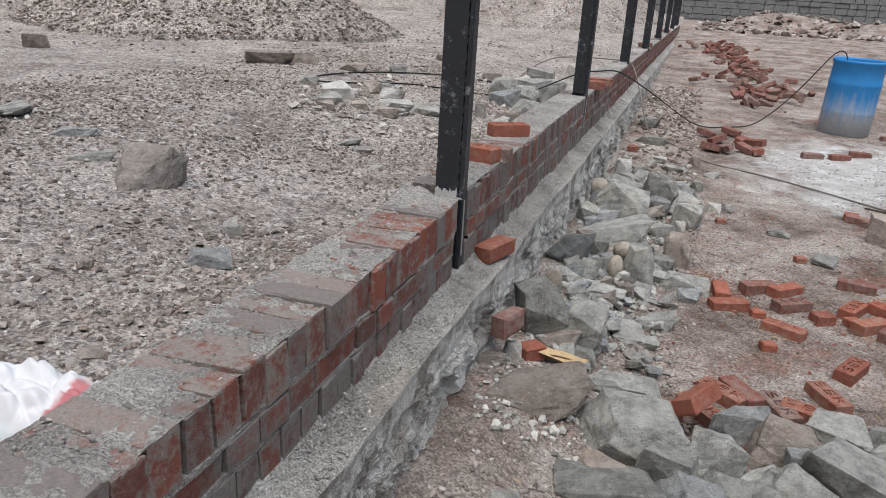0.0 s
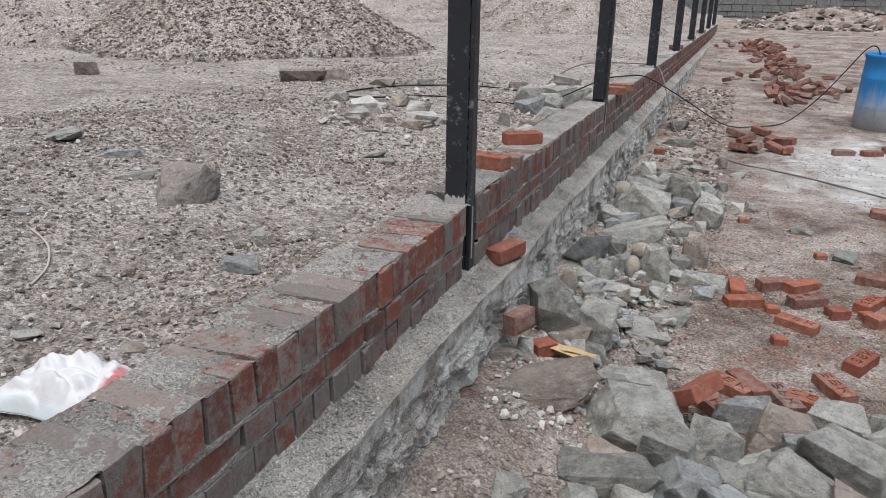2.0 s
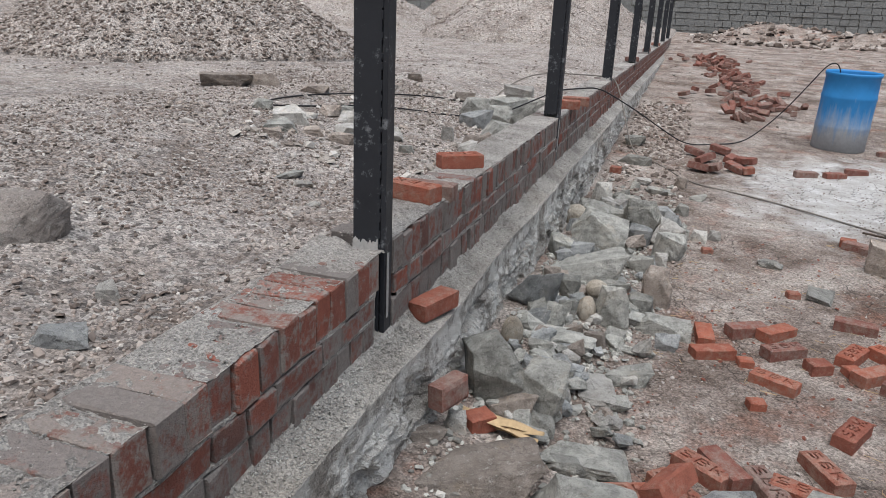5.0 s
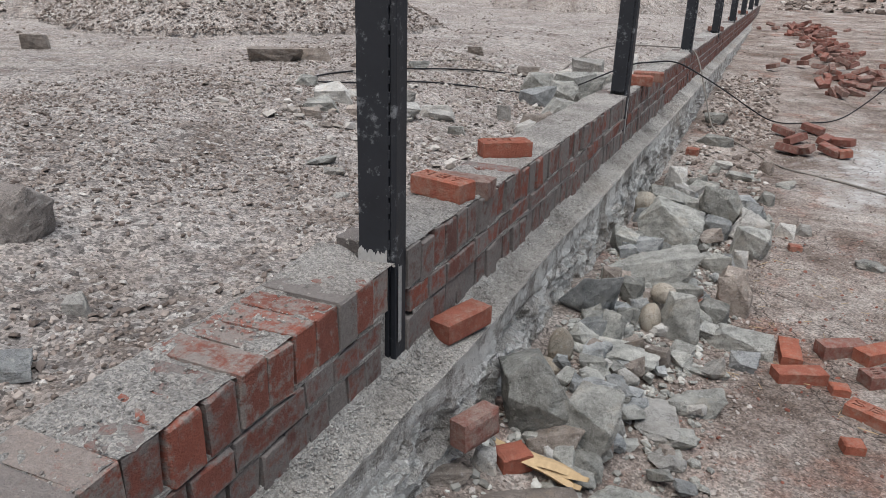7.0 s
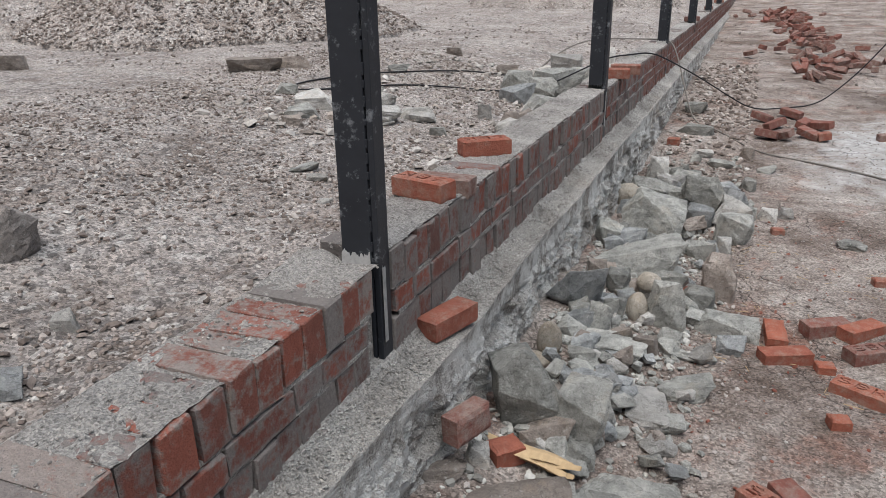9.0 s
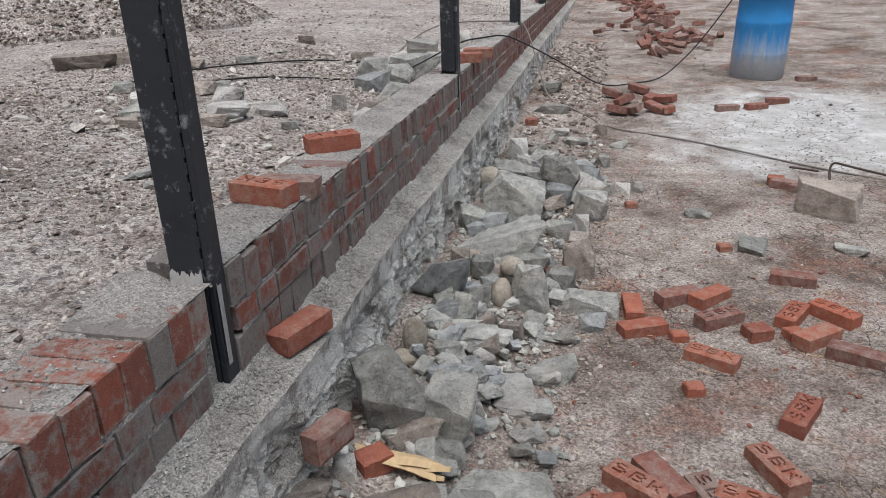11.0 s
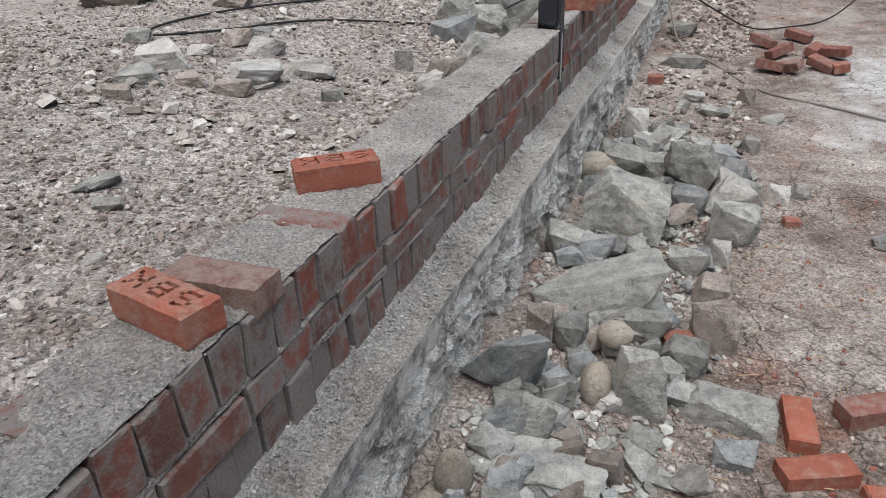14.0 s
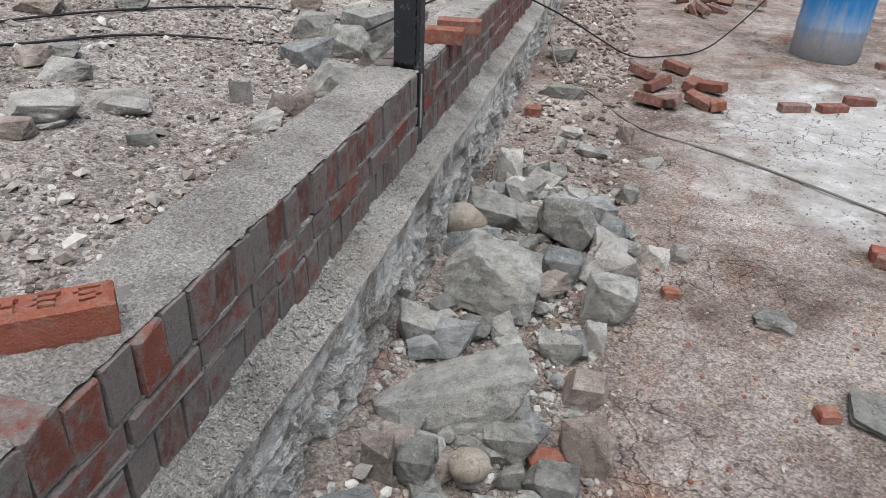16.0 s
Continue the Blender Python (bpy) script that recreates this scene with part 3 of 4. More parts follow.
POST = build_post()
POST.matrix_world = pose(-0.063, POSTS[0], WALL_TOP_A, 0, 0, 1.5)
for i, y in enumerate(POSTS[1:]):
    copy_thing(POST, pose(-0.063, y, WALL_TOP_B, 0, 0, (i * 37) % 5 - 2))


# ---- blue drum ----
def build_drum():
    drum = new("plastic_drum")
    bm = bmesh.new()
    prof = [(0.0, 0.0), (0.26, 0.0), (0.285, 0.02), (0.288, 0.25), (0.292, 0.27), (0.292, 0.30), (0.287, 0.32), (0.287, 0.58), (0.292, 0.60), (0.292, 0.63), (0.286, 0.65),
            (0.285, 0.84), (0.297, 0.85), (0.300, 0.87), (0.297, 0.885), (0.278, 0.885), (0.272, 0.86), (0.270, 0.06), (0.0, 0.05)]
    n = 48
    rows = []
    for r, z in prof:
        if r == 0:
            rows.append([bm.verts.new((0, 0, z))])
            continue
        rows.append([bm.verts.new(((r + 0.006 * n3(math.cos(6.28 * i / n), math.sin(6.28 * i / n), z, 1.4)) * math.cos(2 * math.pi * i / n) * (1 - 0.10 * smooth(0.55, 0.9, z) * max(0, math.cos(2 * math.pi * i / n - 4.6))),
                                   r * math.sin(2 * math.pi * i / n) * (1 - 0.05 * smooth(0.55, 0.9, z) * max(0, math.cos(2 * math.pi * i / n - 4.6))), z)) for i in range(n)])
    for a, b in zip(rows, rows[1:]):
        for i in range(n):
            j = (i + 1) % n
            if len(a) == 1:
                bm.faces.new((a[0], b[i], b[j]))
            elif len(b) == 1:
                bm.faces.new((a[i], a[j], b[0]))
            else:
                bm.faces.new((a[i], a[j], b[j], b[i]))
    nm = Nodes("blue_plastic", 0.5)
    z = nm.node("SeparateXYZ", Vector=nm.co).outputs[2]
    blue = nm.tone(nm.mix(0.0, (0.035, 0.235, 0.56), (0, 0, 0)), nm.noise(6.0, 6), 0.75, 1.25)
    st = nm.node("Mapping", Vector=nm.co, Scale=(9.0, 9.0, 0.8))
    streak = nm.noise(1.6, 6, 0.65, st.outputs[0])
    lvl = nm.math("ADD", z, nm.math("MULTIPLY", nm.math("SUBTRACT", streak, 0.5), 0.75))
    grey = nm.tone(nm.mix(0.0, (0.36, 0.39, 0.42), (0, 0, 0)), nm.noise(18.0, 7, 0.7), 0.7, 1.3)
    col = nm.mix(nm.ramp(lvl, (0.18, 1.0), (0.52, 0.0)), blue, grey)
    col = nm.mix(nm.ramp(streak, (0.64, 0.0), (0.74, 0.55)), col, (0.5, 0.55, 0.6))
    part("barrel", bm, nm.done(col, nm.bump(nm.noise(25.0), 0.25, 0.004)), drum, "blue plastic with dried cement on its lower half", True)
    bm = bmesh.new()
    bmesh.ops.create_circle(bm, cap_ends=True, radius=0.266, segments=40, matrix=Matrix.Translation((0, 0, 0.55)))
    w = Nodes("dark_water", 0.12)
    part("water", bm, w.done(w.mix(0.0, (0.03, 0.035, 0.035), (0, 0, 0))), drum, "dark water standing inside")
    return tagged(drum, "dented blue plastic drum with cement-stained bottom on the earth", "drum")


DRUM = build_drum()
DRUM.matrix_world = pose(2.56, 12.02, ground_height(2.56, 12.02) - 0.015, 2, 0, 15)


# ---- loose bricks ----
GLYPHS = ("01110", "10000", "01110", "00001", "11110"), ("11110", "10001", "11110", "10001", "11110"), ("10001", "10010", "11100", "10010", "10001")


def build_brick(name, material, sx=0.206, sy=0.084, sz=0.068, seed=0, frog=True):
    """A loose brick with worn edges, and three shapes pressed into its top."""
    rng = random.Random(seed)
    nx, ny = (23, 9) if frog else (12, 7)
    sunk = set()
    if frog:
        for k, rows in enumerate(GLYPHS):
            for j, row in enumerate(rows):
                sunk |= {(2 + 7 * k + i, 2 + (4 - j)) for i, bit in enumerate(row) if bit == "1"}
    bm = bmesh.new()
    grid = {}

    def at(i, j, low):
        """A corner of the top, on the face or in the recess; the rim is worn down."""
        key = (i, j, low)
        if key not in grid:
            u, v = i / nx - 0.5, j / ny - 0.5
            rim = i in (0, nx) or j in (0, ny)
            z = sz - (0.009 if low else 0.0) - (0.006 if rim else 0.0) + 0.0016 * n3(u * 9, v * 5, seed * 3.3)
            grid[key] = bm.verts.new((u * sx * (1.0 if rim else 0.985) + 0.001 * rng.gauss(0, 1), v * sy * (1.0 if rim else 0.97) + 0.001 * rng.gauss(0, 1), z))
        return grid[key]
    for i in range(nx):
        for j in range(ny):
            low = (i, j) in sunk
            bm.faces.new([at(p, q, low) for p, q in ((i, j), (i + 1, j), (i + 1, j + 1), (i, j + 1))])
            for (di, dj), (p, q) in (((1, 0), ((1, 0), (1, 1))), ((0, 1), ((1, 1), (0, 1)))):
                if low != ((i + di, j + dj) in sunk) and i + di < nx and j + dj < ny:
                    c, d = (i + p[0], j + p[1]), (i + q[0], j + q[1])
                    bm.faces.new((at(*c, low), at(*c, not low), at(*d, not low), at(*d, low)))
    ring = [(i, 0) for i in range(nx)] + [(nx, j) for j in range(ny)] + [(i, ny) for i in range(nx, 0, -1)] + [(0, j) for j in range(ny, 0, -1)]
    prev = [at(i, j, False) for i, j in ring]
    for f in (0.72, 0.42, 0.12, 0.0):
        row = []
        for (i, j), top in zip(ring, prev):
            u, v = i / nx - 0.5, j / ny - 0.5
            k = (0.975 if f == 0 else 1.0 + 0.010 * n3(u * 6, v * 6, seed + f * 5))
            row.append(bm.verts.new((u * sx * k, v * sy * k, sz * f + (0.001 if f else 0))))
        for a in range(len(ring)):
            b = (a + 1) % len(ring)
            bm.faces.new((prev[a], row[a], row[b], prev[b]))
        prev = row
    bm.faces.new(prev)
    return part(name, bm, material)


BRICKS = {"new": build_brick("brick_loose", M_BRICK, seed=1), "dull": build_brick("brick_loose", M_BRICK_DULL, seed=2, frog=False),
          "old": build_brick("brick_loose", M_BRICK_DULL, seed=3), "half": build_brick("brick_piece", M_BRICK, 0.105, 0.084, 0.068, 5, False),
          "clean": build_brick("brick_loose", M_BRICK, seed=9, frog=False),
          "part": build_brick("brick_piece", M_BRICK_DULL, 0.15, 0.088, 0.07, 11, False),
          "bit": build_brick("brick_piece", M_BRICK, 0.07, 0.06, 0.05, 7, False)}
USED = set()
LABELS = {"new": "orange-red stamped brick", "dull": "dusty brown-red brick", "old": "dusty red stamped brick", "clean": "orange-red fired brick",
          "half": "broken half of a red brick", "part": "broken dark-red brick", "bit": "small broken piece of red brick"}


def loose(kind, x, y, turn=0.0, z=None, tilt=0.0, lean=0.0, where="lying on the earth", group="loose bricks on the earth", sink=0.012):
    m = pose(x, y, (ground_height(x, y) - sink) if z is None else z, tilt, lean, turn)
    if kind in USED:
        ob = copy_thing(BRICKS[kind], m)
    else:
        ob = BRICKS[kind]
        ob.matrix_world = m
        USED.add(kind)
    return tagged(ob, LABELS[kind] + " " + where, "brick", group)


# ---- stones and loose bricks ----
# stones dumped beside the wall, the near heap
stone("brown", 0.357, 4.574, 0.440, 0.300, 0.135, 12)
stone("grey", 0.740, 4.462, 0.450, 0.300, 0.240, 4, tilt=8)
stone("grey", 1.018, 4.412, 0.235, 0.200, 0.230, -3, lean=-10)
stone("dark", 1.110, 4.740, 0.190, 0.150, 0.200, -5, lean=18)
stone("brown", 1.270, 4.611, 0.290, 0.210, 0.220, -8, tilt=10)
stone("grey", 1.487, 4.821, 0.260, 0.180, 0.160, -12)
stone("grey", 0.694, 4.152, 0.370, 0.220, 0.130, 6, lean=-8)
stone("grey", 0.871, 4.316, 0.210, 0.150, 0.150, 0, dz=0.03, lean=10)
stone("dark", 0.961, 4.179, 0.280, 0.180, 0.150, -3, lean=8)
stone("grey", 1.155, 4.378, 0.125, 0.110, 0.140, -6)
stone("dark", 1.321, 4.509, 0.140, 0.110, 0.190, -9, lean=-14)
stone("grey", 1.466, 4.505, 0.350, 0.260, 0.230, -13, lean=14, tilt=8)
stone("grey", 1.300, 4.293, 0.370, 0.200, 0.190, -10, lean=20)
stone("dark", 1.133, 4.132, 0.300, 0.160, 0.110, -14, lean=16)
stone("grey", 1.662, 4.887, 0.150, 0.120, 0.120, -16)
stone("grey", 1.641, 4.713, 0.180, 0.150, 0.160, -17, dz=0.02)
stone("dark", 1.795, 4.576, 0.290, 0.200, 0.190, -17, lean=10)
stone("dark", 1.919, 4.890, 0.240, 0.180, 0.150, -19)
stone("brown", 1.486, 4.154, 0.270, 0.190, 0.150, -13, lean=12)
stone("dark", 0.812, 4.036, 0.200, 0.140, 0.110, 2)
stone("grey", 0.630, 3.956, 0.170, 0.130, 0.100, 7)
stone("grey", 0.860, 3.900, 0.230, 0.170, 0.120, 2, lean=-10)
stone("grey", 1.038, 3.979, 0.230, 0.165, 0.130, -3, lean=12)
stone("grey", 1.257, 4.016, 0.240, 0.180, 0.130, -9)
stone("grey", 0.587, 3.822, 0.190, 0.145, 0.090, 9)
stone("brown", 1.527, 3.969, 0.210, 0.156, 0.120, -16)
stone("grey", 0.409, 3.882, 0.150, 0.129, 0.060, 15)
stone("grey", 0.663, 4.936, 0.350, 0.210, 0.070, 4)
# stones at the middle of the plinth
stone("grey", 0.243, 5.097, 0.270, 0.220, 0.300, 16, lean=-24, sink=0.12, seed=2)
stone("grey", 0.445, 5.112, 0.210, 0.180, 0.300, 9, lean=28, sink=0.14, seed=7)
stone("grey", 0.395, 5.746, 0.390, 0.195, 0.080, 9)
stone("cobble", 0.184, 5.553, 0.122, 0.091, 0.067, 14)
stone("pale", 0.641, 5.427, 0.171, 0.292, 0.059, 4)
stone("grey", 0.759, 5.608, 0.214, 0.161, 0.089, 1)
stone("brown", 0.355, 5.045, 0.192, 0.144, 0.130, 12)
stone("grey", 0.451, 4.944, 0.148, 0.111, 0.067, 10)
stone("brown", 0.139, 4.663, 0.141, 0.086, 0.052, 23)
stone("pale", 0.200, 4.792, 0.079, 0.059, 0.089, 20)
stone("dark", 0.224, 6.026, 0.249, 0.149, 0.301, 11, lean=14)
stone("grey", 0.404, 6.667, 0.518, 0.285, 0.194, 6, lean=-6, dz=0.03, seed=3)
stone("grey", 0.392, 7.324, 0.369, 0.277, 0.247, 5, dz=0.06, lean=14)
stone("grey", 0.208, 6.935, 0.176, 0.132, 0.199, 9)
stone("grey", 0.635, 7.926, 0.281, 0.211, 0.251, 2, dz=0.06, lean=14)
stone("pale", 0.837, 7.649, 0.250, 0.187, 0.231, -1, lean=20)
stone("grey", 0.854, 7.380, 0.218, 0.164, 0.233, -1)
stone("dark", 0.627, 7.614, 0.224, 0.168, 0.176, 2)
stone("grey", 0.431, 8.020, 0.206, 0.155, 0.158, 4)
stone("grey", 0.286, 8.025, 0.308, 0.231, 0.222, 6)
stone("cobble", 0.142, 7.915, 0.207, 0.155, 0.178, 8)
stone("grey", 0.727, 6.430, 0.179, 0.135, 0.143, 1)
stone("grey", 0.875, 6.215, 0.295, 0.145, 0.108, -1)
stone("grey", 0.606, 6.146, 0.203, 0.122, 0.289, 4)
stone("cobble", 0.484, 6.143, 0.100, 0.130, 0.150, 6, tilt=-25)
stone("cobble", 0.504, 6.369, 0.120, 0.100, 0.100, 6, dz=0.07)
stone("brown", 0.817, 6.598, 0.174, 0.131, 0.279, -0)
stone("brown", 0.265, 6.290, 0.093, 0.070, 0.174, 9)
stone("grey", 0.351, 6.319, 0.136, 0.102, 0.125, 8, dz=0.03)
stone("dark", 0.281, 5.867, 0.164, 0.123, 0.094, 11)
stone("grey", 0.372, 6.020, 0.110, 0.082, 0.138, 8)
stone("grey", 0.693, 7.085, 0.169, 0.127, 0.141, 1)
stone("pale", 0.805, 7.165, 0.095, 0.071, 0.132, -0)
stone("grey", 0.545, 6.730, 0.198, 0.148, 0.098, 4)
stone("pale", 1.041, 7.864, 0.120, 0.090, 0.095, -3)
stone("pale", 1.147, 7.938, 0.109, 0.082, 0.088, -4)
stone("grey", 1.492, 7.519, 0.164, 0.141, 0.060, -9)
stone("grey", 1.722, 7.023, 0.150, 0.219, 0.052, -13)
stone("brown", 2.237, 7.637, 0.366, 0.183, 0.270, -18)
stone("grey", 2.228, 7.069, 0.175, 0.105, 0.053, -20)
stone("grey", 0.355, 5.577, 0.117, 0.088, 0.085, 10)
stone("brown", 0.259, 5.147, 0.101, 0.076, 0.086, 14)
stone("grey", 0.487, 5.460, 0.101, 0.076, 0.067, 8)
stone("grey", 0.566, 5.237, 0.083, 0.062, 0.029, 6)
stone("brown", 0.441, 5.905, 0.129, 0.093, 0.047, 7)
stone("grey", 0.683, 5.875, 0.153, 0.051, 0.037, 2)
stone("grey", 0.437, 4.802, 0.156, 0.117, 0.048, 11)
stone("grey", 0.593, 4.848, 0.177, 0.074, 0.065, 6)
stone("brown", 0.719, 4.969, 0.110, 0.083, 0.047, 2)
# stones and rubble further along the plinth
stone("pale", 0.264, 8.561, 0.162, 0.121, 0.229, 6)
stone("grey", 0.403, 8.600, 0.186, 0.140, 0.180, 4)
stone("grey", 0.500, 8.686, 0.162, 0.195, 0.059, 3)
stone("cobble", 0.178, 7.917, 0.185, 0.139, 0.150, 8)
stone("grey", 0.658, 8.271, 0.115, 0.087, 0.170, 1)
stone("grey", 0.907, 8.500, 0.119, 0.089, 0.123, -3)
stone("grey", 1.031, 9.010, 0.148, 0.109, 0.064, -4)
stone("grey", 0.322, 11.063, 0.243, 0.182, 0.149, 3)
stone("grey", 0.411, 10.041, 0.347, 0.101, 0.128, 3)
stone("pale", 0.543, 9.296, 0.162, 0.121, 0.073, 2)
stone("grey", 0.699, 9.052, 0.230, 0.103, 0.084, -0)
stone("grey", 0.244, 8.304, 0.137, 0.103, 0.079, 6)
stone("grey", 0.495, 9.100, 0.098, 0.074, 0.088, 2)
stone("brown", 0.876, 9.417, 0.122, 0.091, 0.148, -2)
stone("grey", 0.215, 6.405, 0.046, 0.034, 0.084, 13)
stone("grey", 0.370, 6.370, 0.095, 0.071, 0.162, 9)
stone("brown", 0.289, 6.374, 0.116, 0.087, 0.126, 11)
stone("grey", 0.593, 6.556, 0.171, 0.128, 0.114, 3, dz=0.03)
stone("grey", 0.446, 6.550, 0.117, 0.088, 0.046, 7)
stone("grey", 0.609, 6.435, 0.101, 0.076, 0.114, 3)
stone("grey", 0.713, 6.546, 0.125, 0.093, 0.038, -0)
stone("grey", 0.400, 6.041, 0.107, 0.080, 0.141, 10)
stone("dark", 0.428, 6.228, 0.105, 0.079, 0.141, 8)
stone("grey", 0.280, 5.914, 0.128, 0.096, 0.109, 15, lean=-15)
stone("grey", 0.359, 5.877, 0.125, 0.094, 0.167, 13)
stone("brown", 0.459, 5.821, 0.114, 0.085, 0.128, 9)
stone("cobble", 0.215, 5.594, 0.105, 0.079, 0.182, 21, dz=0.01)
stone("grey", 0.256, 5.768, 0.121, 0.091, 0.037, 17)
stone("brown", 0.573, 5.819, 0.113, 0.084, 0.110, 5)
stone("grey", 0.728, 5.860, 0.129, 0.054, 0.032, -1)
stone("grey", 0.810, 5.881, 0.096, 0.062, 0.035, -4)
stone("grey", 0.446, 5.934, 0.111, 0.083, 0.040, 9)
# stones on the soil inside the wall
stone("grey", -1.123, 5.913, 0.163, 0.103, 0.042, 50)
stone("pale", -0.985, 5.819, 0.101, 0.076, 0.052, 49)
stone("pale", -1.766, 7.018, 0.249, 0.187, 0.149, 41)
stone("grey", -1.696, 6.787, 0.197, 0.147, 0.106, 43)
stone("brown", -1.346, 6.944, 0.223, 0.082, 0.093, 38)
stone("pale", -1.342, 7.155, 0.266, 0.250, 0.111, 35)
stone("pale", -1.227, 7.421, 0.281, 0.057, 0.117, 32)
stone("pale", -0.859, 7.787, 0.105, 0.079, 0.142, 24)
stone("grey", -1.747, 7.718, 0.254, 0.190, 0.086, 35)
stone("brown", -1.623, 6.567, 0.118, 0.089, 0.067, 45)
stone("brown", -1.527, 6.910, 0.129, 0.097, 0.074, 40)
stone("grey", -2.170, 7.316, 0.163, 0.122, 0.094, 43)
stone("grey", -0.963, 7.194, 0.114, 0.086, 0.068, 30)
stone("brown", -1.475, 6.482, 0.094, 0.069, 0.029, 45)
stone("pale", -1.790, 7.323, 0.155, 0.116, 0.054, 39)
stone("brown", -0.669, 7.790, 0.160, 0.120, 0.116, 21)
stone("brown", -0.632, 8.156, 0.155, 0.116, 0.046, 19)
stone("grey", -1.777, 6.766, 0.083, 0.062, 0.056, 44)
stone("pale", -1.298, 7.104, 0.150, 0.113, 0.033, 35)
stone("brown", -1.766, 7.039, 0.105, 0.079, 0.057, 41)
stone("grey", -0.730, 8.778, 0.307, 0.230, 0.210, 17)
stone("grey", -0.682, 9.362, 0.363, 0.273, 0.180, 15)
stone("pale", -0.885, 10.237, 0.324, 0.243, 0.166, 15)
stone("brown", -1.220, 9.385, 0.209, 0.157, 0.107, 20)
stone("pale", -0.614, 10.809, 0.215, 0.162, 0.213, 11)
stone("brown", -0.612, 7.868, 0.142, 0.106, 0.127, 19)
stone("grey", -0.617, 9.656, 0.265, 0.199, 0.166, 14)
stone("pale", -0.964, 9.594, 0.189, 0.142, 0.121, 17)
stone("brown", -1.858, 9.688, 0.161, 0.120, 0.087, 24)
stone("brown", -3.064, 8.143, 0.466, -0.311, 0.145, 41)
stone("pale", -0.780, 5.551, 0.070, 0.052, 0.022, 45)
stone("brown", -2.222, 8.225, 0.257, 0.193, 0.086, 34)
stone("grey", -1.931, 8.610, 0.191, 0.143, 0.083, 29)
stone("dusty", -1.269, 4.402, 0.307, 0.245, 0.243, 42, sink=0.36, seed=6)
stone("grey", -1.605, 4.457, 0.201, 0.070, 0.052, 46)
stone("dark", -1.903, 4.660, 0.221, 0.031, 0.057, 47)
stone("dark", -0.638, 3.918, 0.145, 0.087, 0.058, 39)
stone("grey", -2.304, 4.685, 0.197, 0.323, 0.057, 50)
stone("brown", -0.524, 3.304, 0.082, 0.062, 0.019, 48)
stone("pale", -0.755, 4.217, 0.075, 0.056, 0.073, 37)
stone("brown", -0.900, 3.679, 0.047, 0.035, 0.044, 47)
stone("brown", -0.585, 3.481, 0.054, 0.041, 0.019, 45)
stone("pale", -0.822, 3.223, 0.084, 0.063, 0.022, 55)
stone("brown", -5.373, 7.674, 0.248, 0.186, 0.178, 49)
stone("brown", -2.890, 8.372, 0.407, 0.041, 0.127, 32)
stone("pale", -1.513, 3.789, 0.065, 0.049, 0.023, 54)
# stones heaped behind the wall by the second post
stone("grey", -0.560, 8.180, 0.260, 0.210, 0.200, 24, lean=12)
stone("pale", -0.420, 8.420, 0.220, 0.180, 0.150, 50, tilt=10)
stone("grey", -0.500, 8.700, 0.300, 0.230, 0.220, 10, lean=-14)
stone("dark", -0.840, 8.480, 0.240, 0.200, 0.190, 62)
stone("grey", -0.980, 8.900, 0.280, 0.220, 0.200, 33, tilt=-12)
stone("pale", -0.460, 9.060, 0.260, 0.200, 0.230, 18)
stone("grey", -0.750, 9.230, 0.320, 0.240, 0.230, 71, lean=10)
stone("brown", -0.430, 7.860, 0.190, 0.140, 0.110, 15)
stone("pale", -0.640, 7.560, 0.160, 0.120, 0.090, 40)
stone("brown", -0.400, 7.440, 0.150, 0.120, 0.080, 75)
stone("pale", -1.560, 7.560, 0.240, 0.170, 0.110, 20)
stone("brown", -1.760, 7.620, 0.200, 0.150, 0.100, 64)
stone("pale", -1.180, 7.420, 0.210, 0.150, 0.090, 12)
# loose bricks on the earth
loose("clean", 1.080, 6.230, -85)
loose("clean", 1.117, 6.038, 25)
loose("dull", 1.286, 6.345, 30)
loose("clean", 1.430, 6.358, 45)
loose("old", 1.448, 6.170, 32)
loose("half", 1.592, 6.080, 24)
loose("new", 1.761, 6.236, 60)
loose("clean", 1.822, 6.061, 40)
loose("new", 1.381, 5.837, -26)
loose("dull", 1.839, 6.606, -13)
loose("bit", 1.100, 7.608, 14)
loose("bit", 1.577, 6.992, 13)
loose("bit", 1.736, 6.091, 24)
loose("bit", 1.267, 6.003, 13)
loose("dull", 2.022, 10.291, 14)
loose("dull", 2.295, 10.390, 22)
loose("dull", 2.515, 10.580, -1)
loose("dull", 3.018, 11.714, 13)
loose("half", 0.266, 9.602, -2)
loose("dull", 2.124, 8.140, -26)
loose("dull", 2.225, 8.049, -35)
loose("half", 2.069, 8.231, -9)
loose("dull", 0.964, 10.708, -42, tilt=-10, lean=8, sink=-0.02)
loose("dull", 1.095, 10.441, 45, tilt=-14, lean=-13, sink=-0.02)
loose("dull", 1.018, 10.084, -26, tilt=-18, lean=3, sink=-0.02)
loose("dull", 1.158, 10.098, -41, tilt=19, lean=-18, sink=-0.02)
loose("dull", 1.327, 10.524, 68, tilt=15, lean=-2, sink=-0.02)
loose("dull", 1.369, 10.164, -34, tilt=11, lean=14, sink=-0.02)
loose("dull", 1.485, 10.503, -37, tilt=7, lean=-7, sink=-0.02)
loose("dull", 1.233, 10.910, -31, tilt=3, lean=9, sink=-0.02)
loose("half", 1.488, 10.098, 15, tilt=-1, lean=-12, sink=-0.02)
loose("dull", 1.143, 5.058, -55)
loose("old", 1.286, 4.990, -65)
loose("new", 1.495, 5.170, -62)
loose("new", 1.633, 5.478, 61)
loose("dull", 1.936, 5.933, -27)
loose("new", 1.937, 6.268, -46)
loose("bit", 1.287, 5.590, 16)
loose("half", 0.265, 4.875, 47)
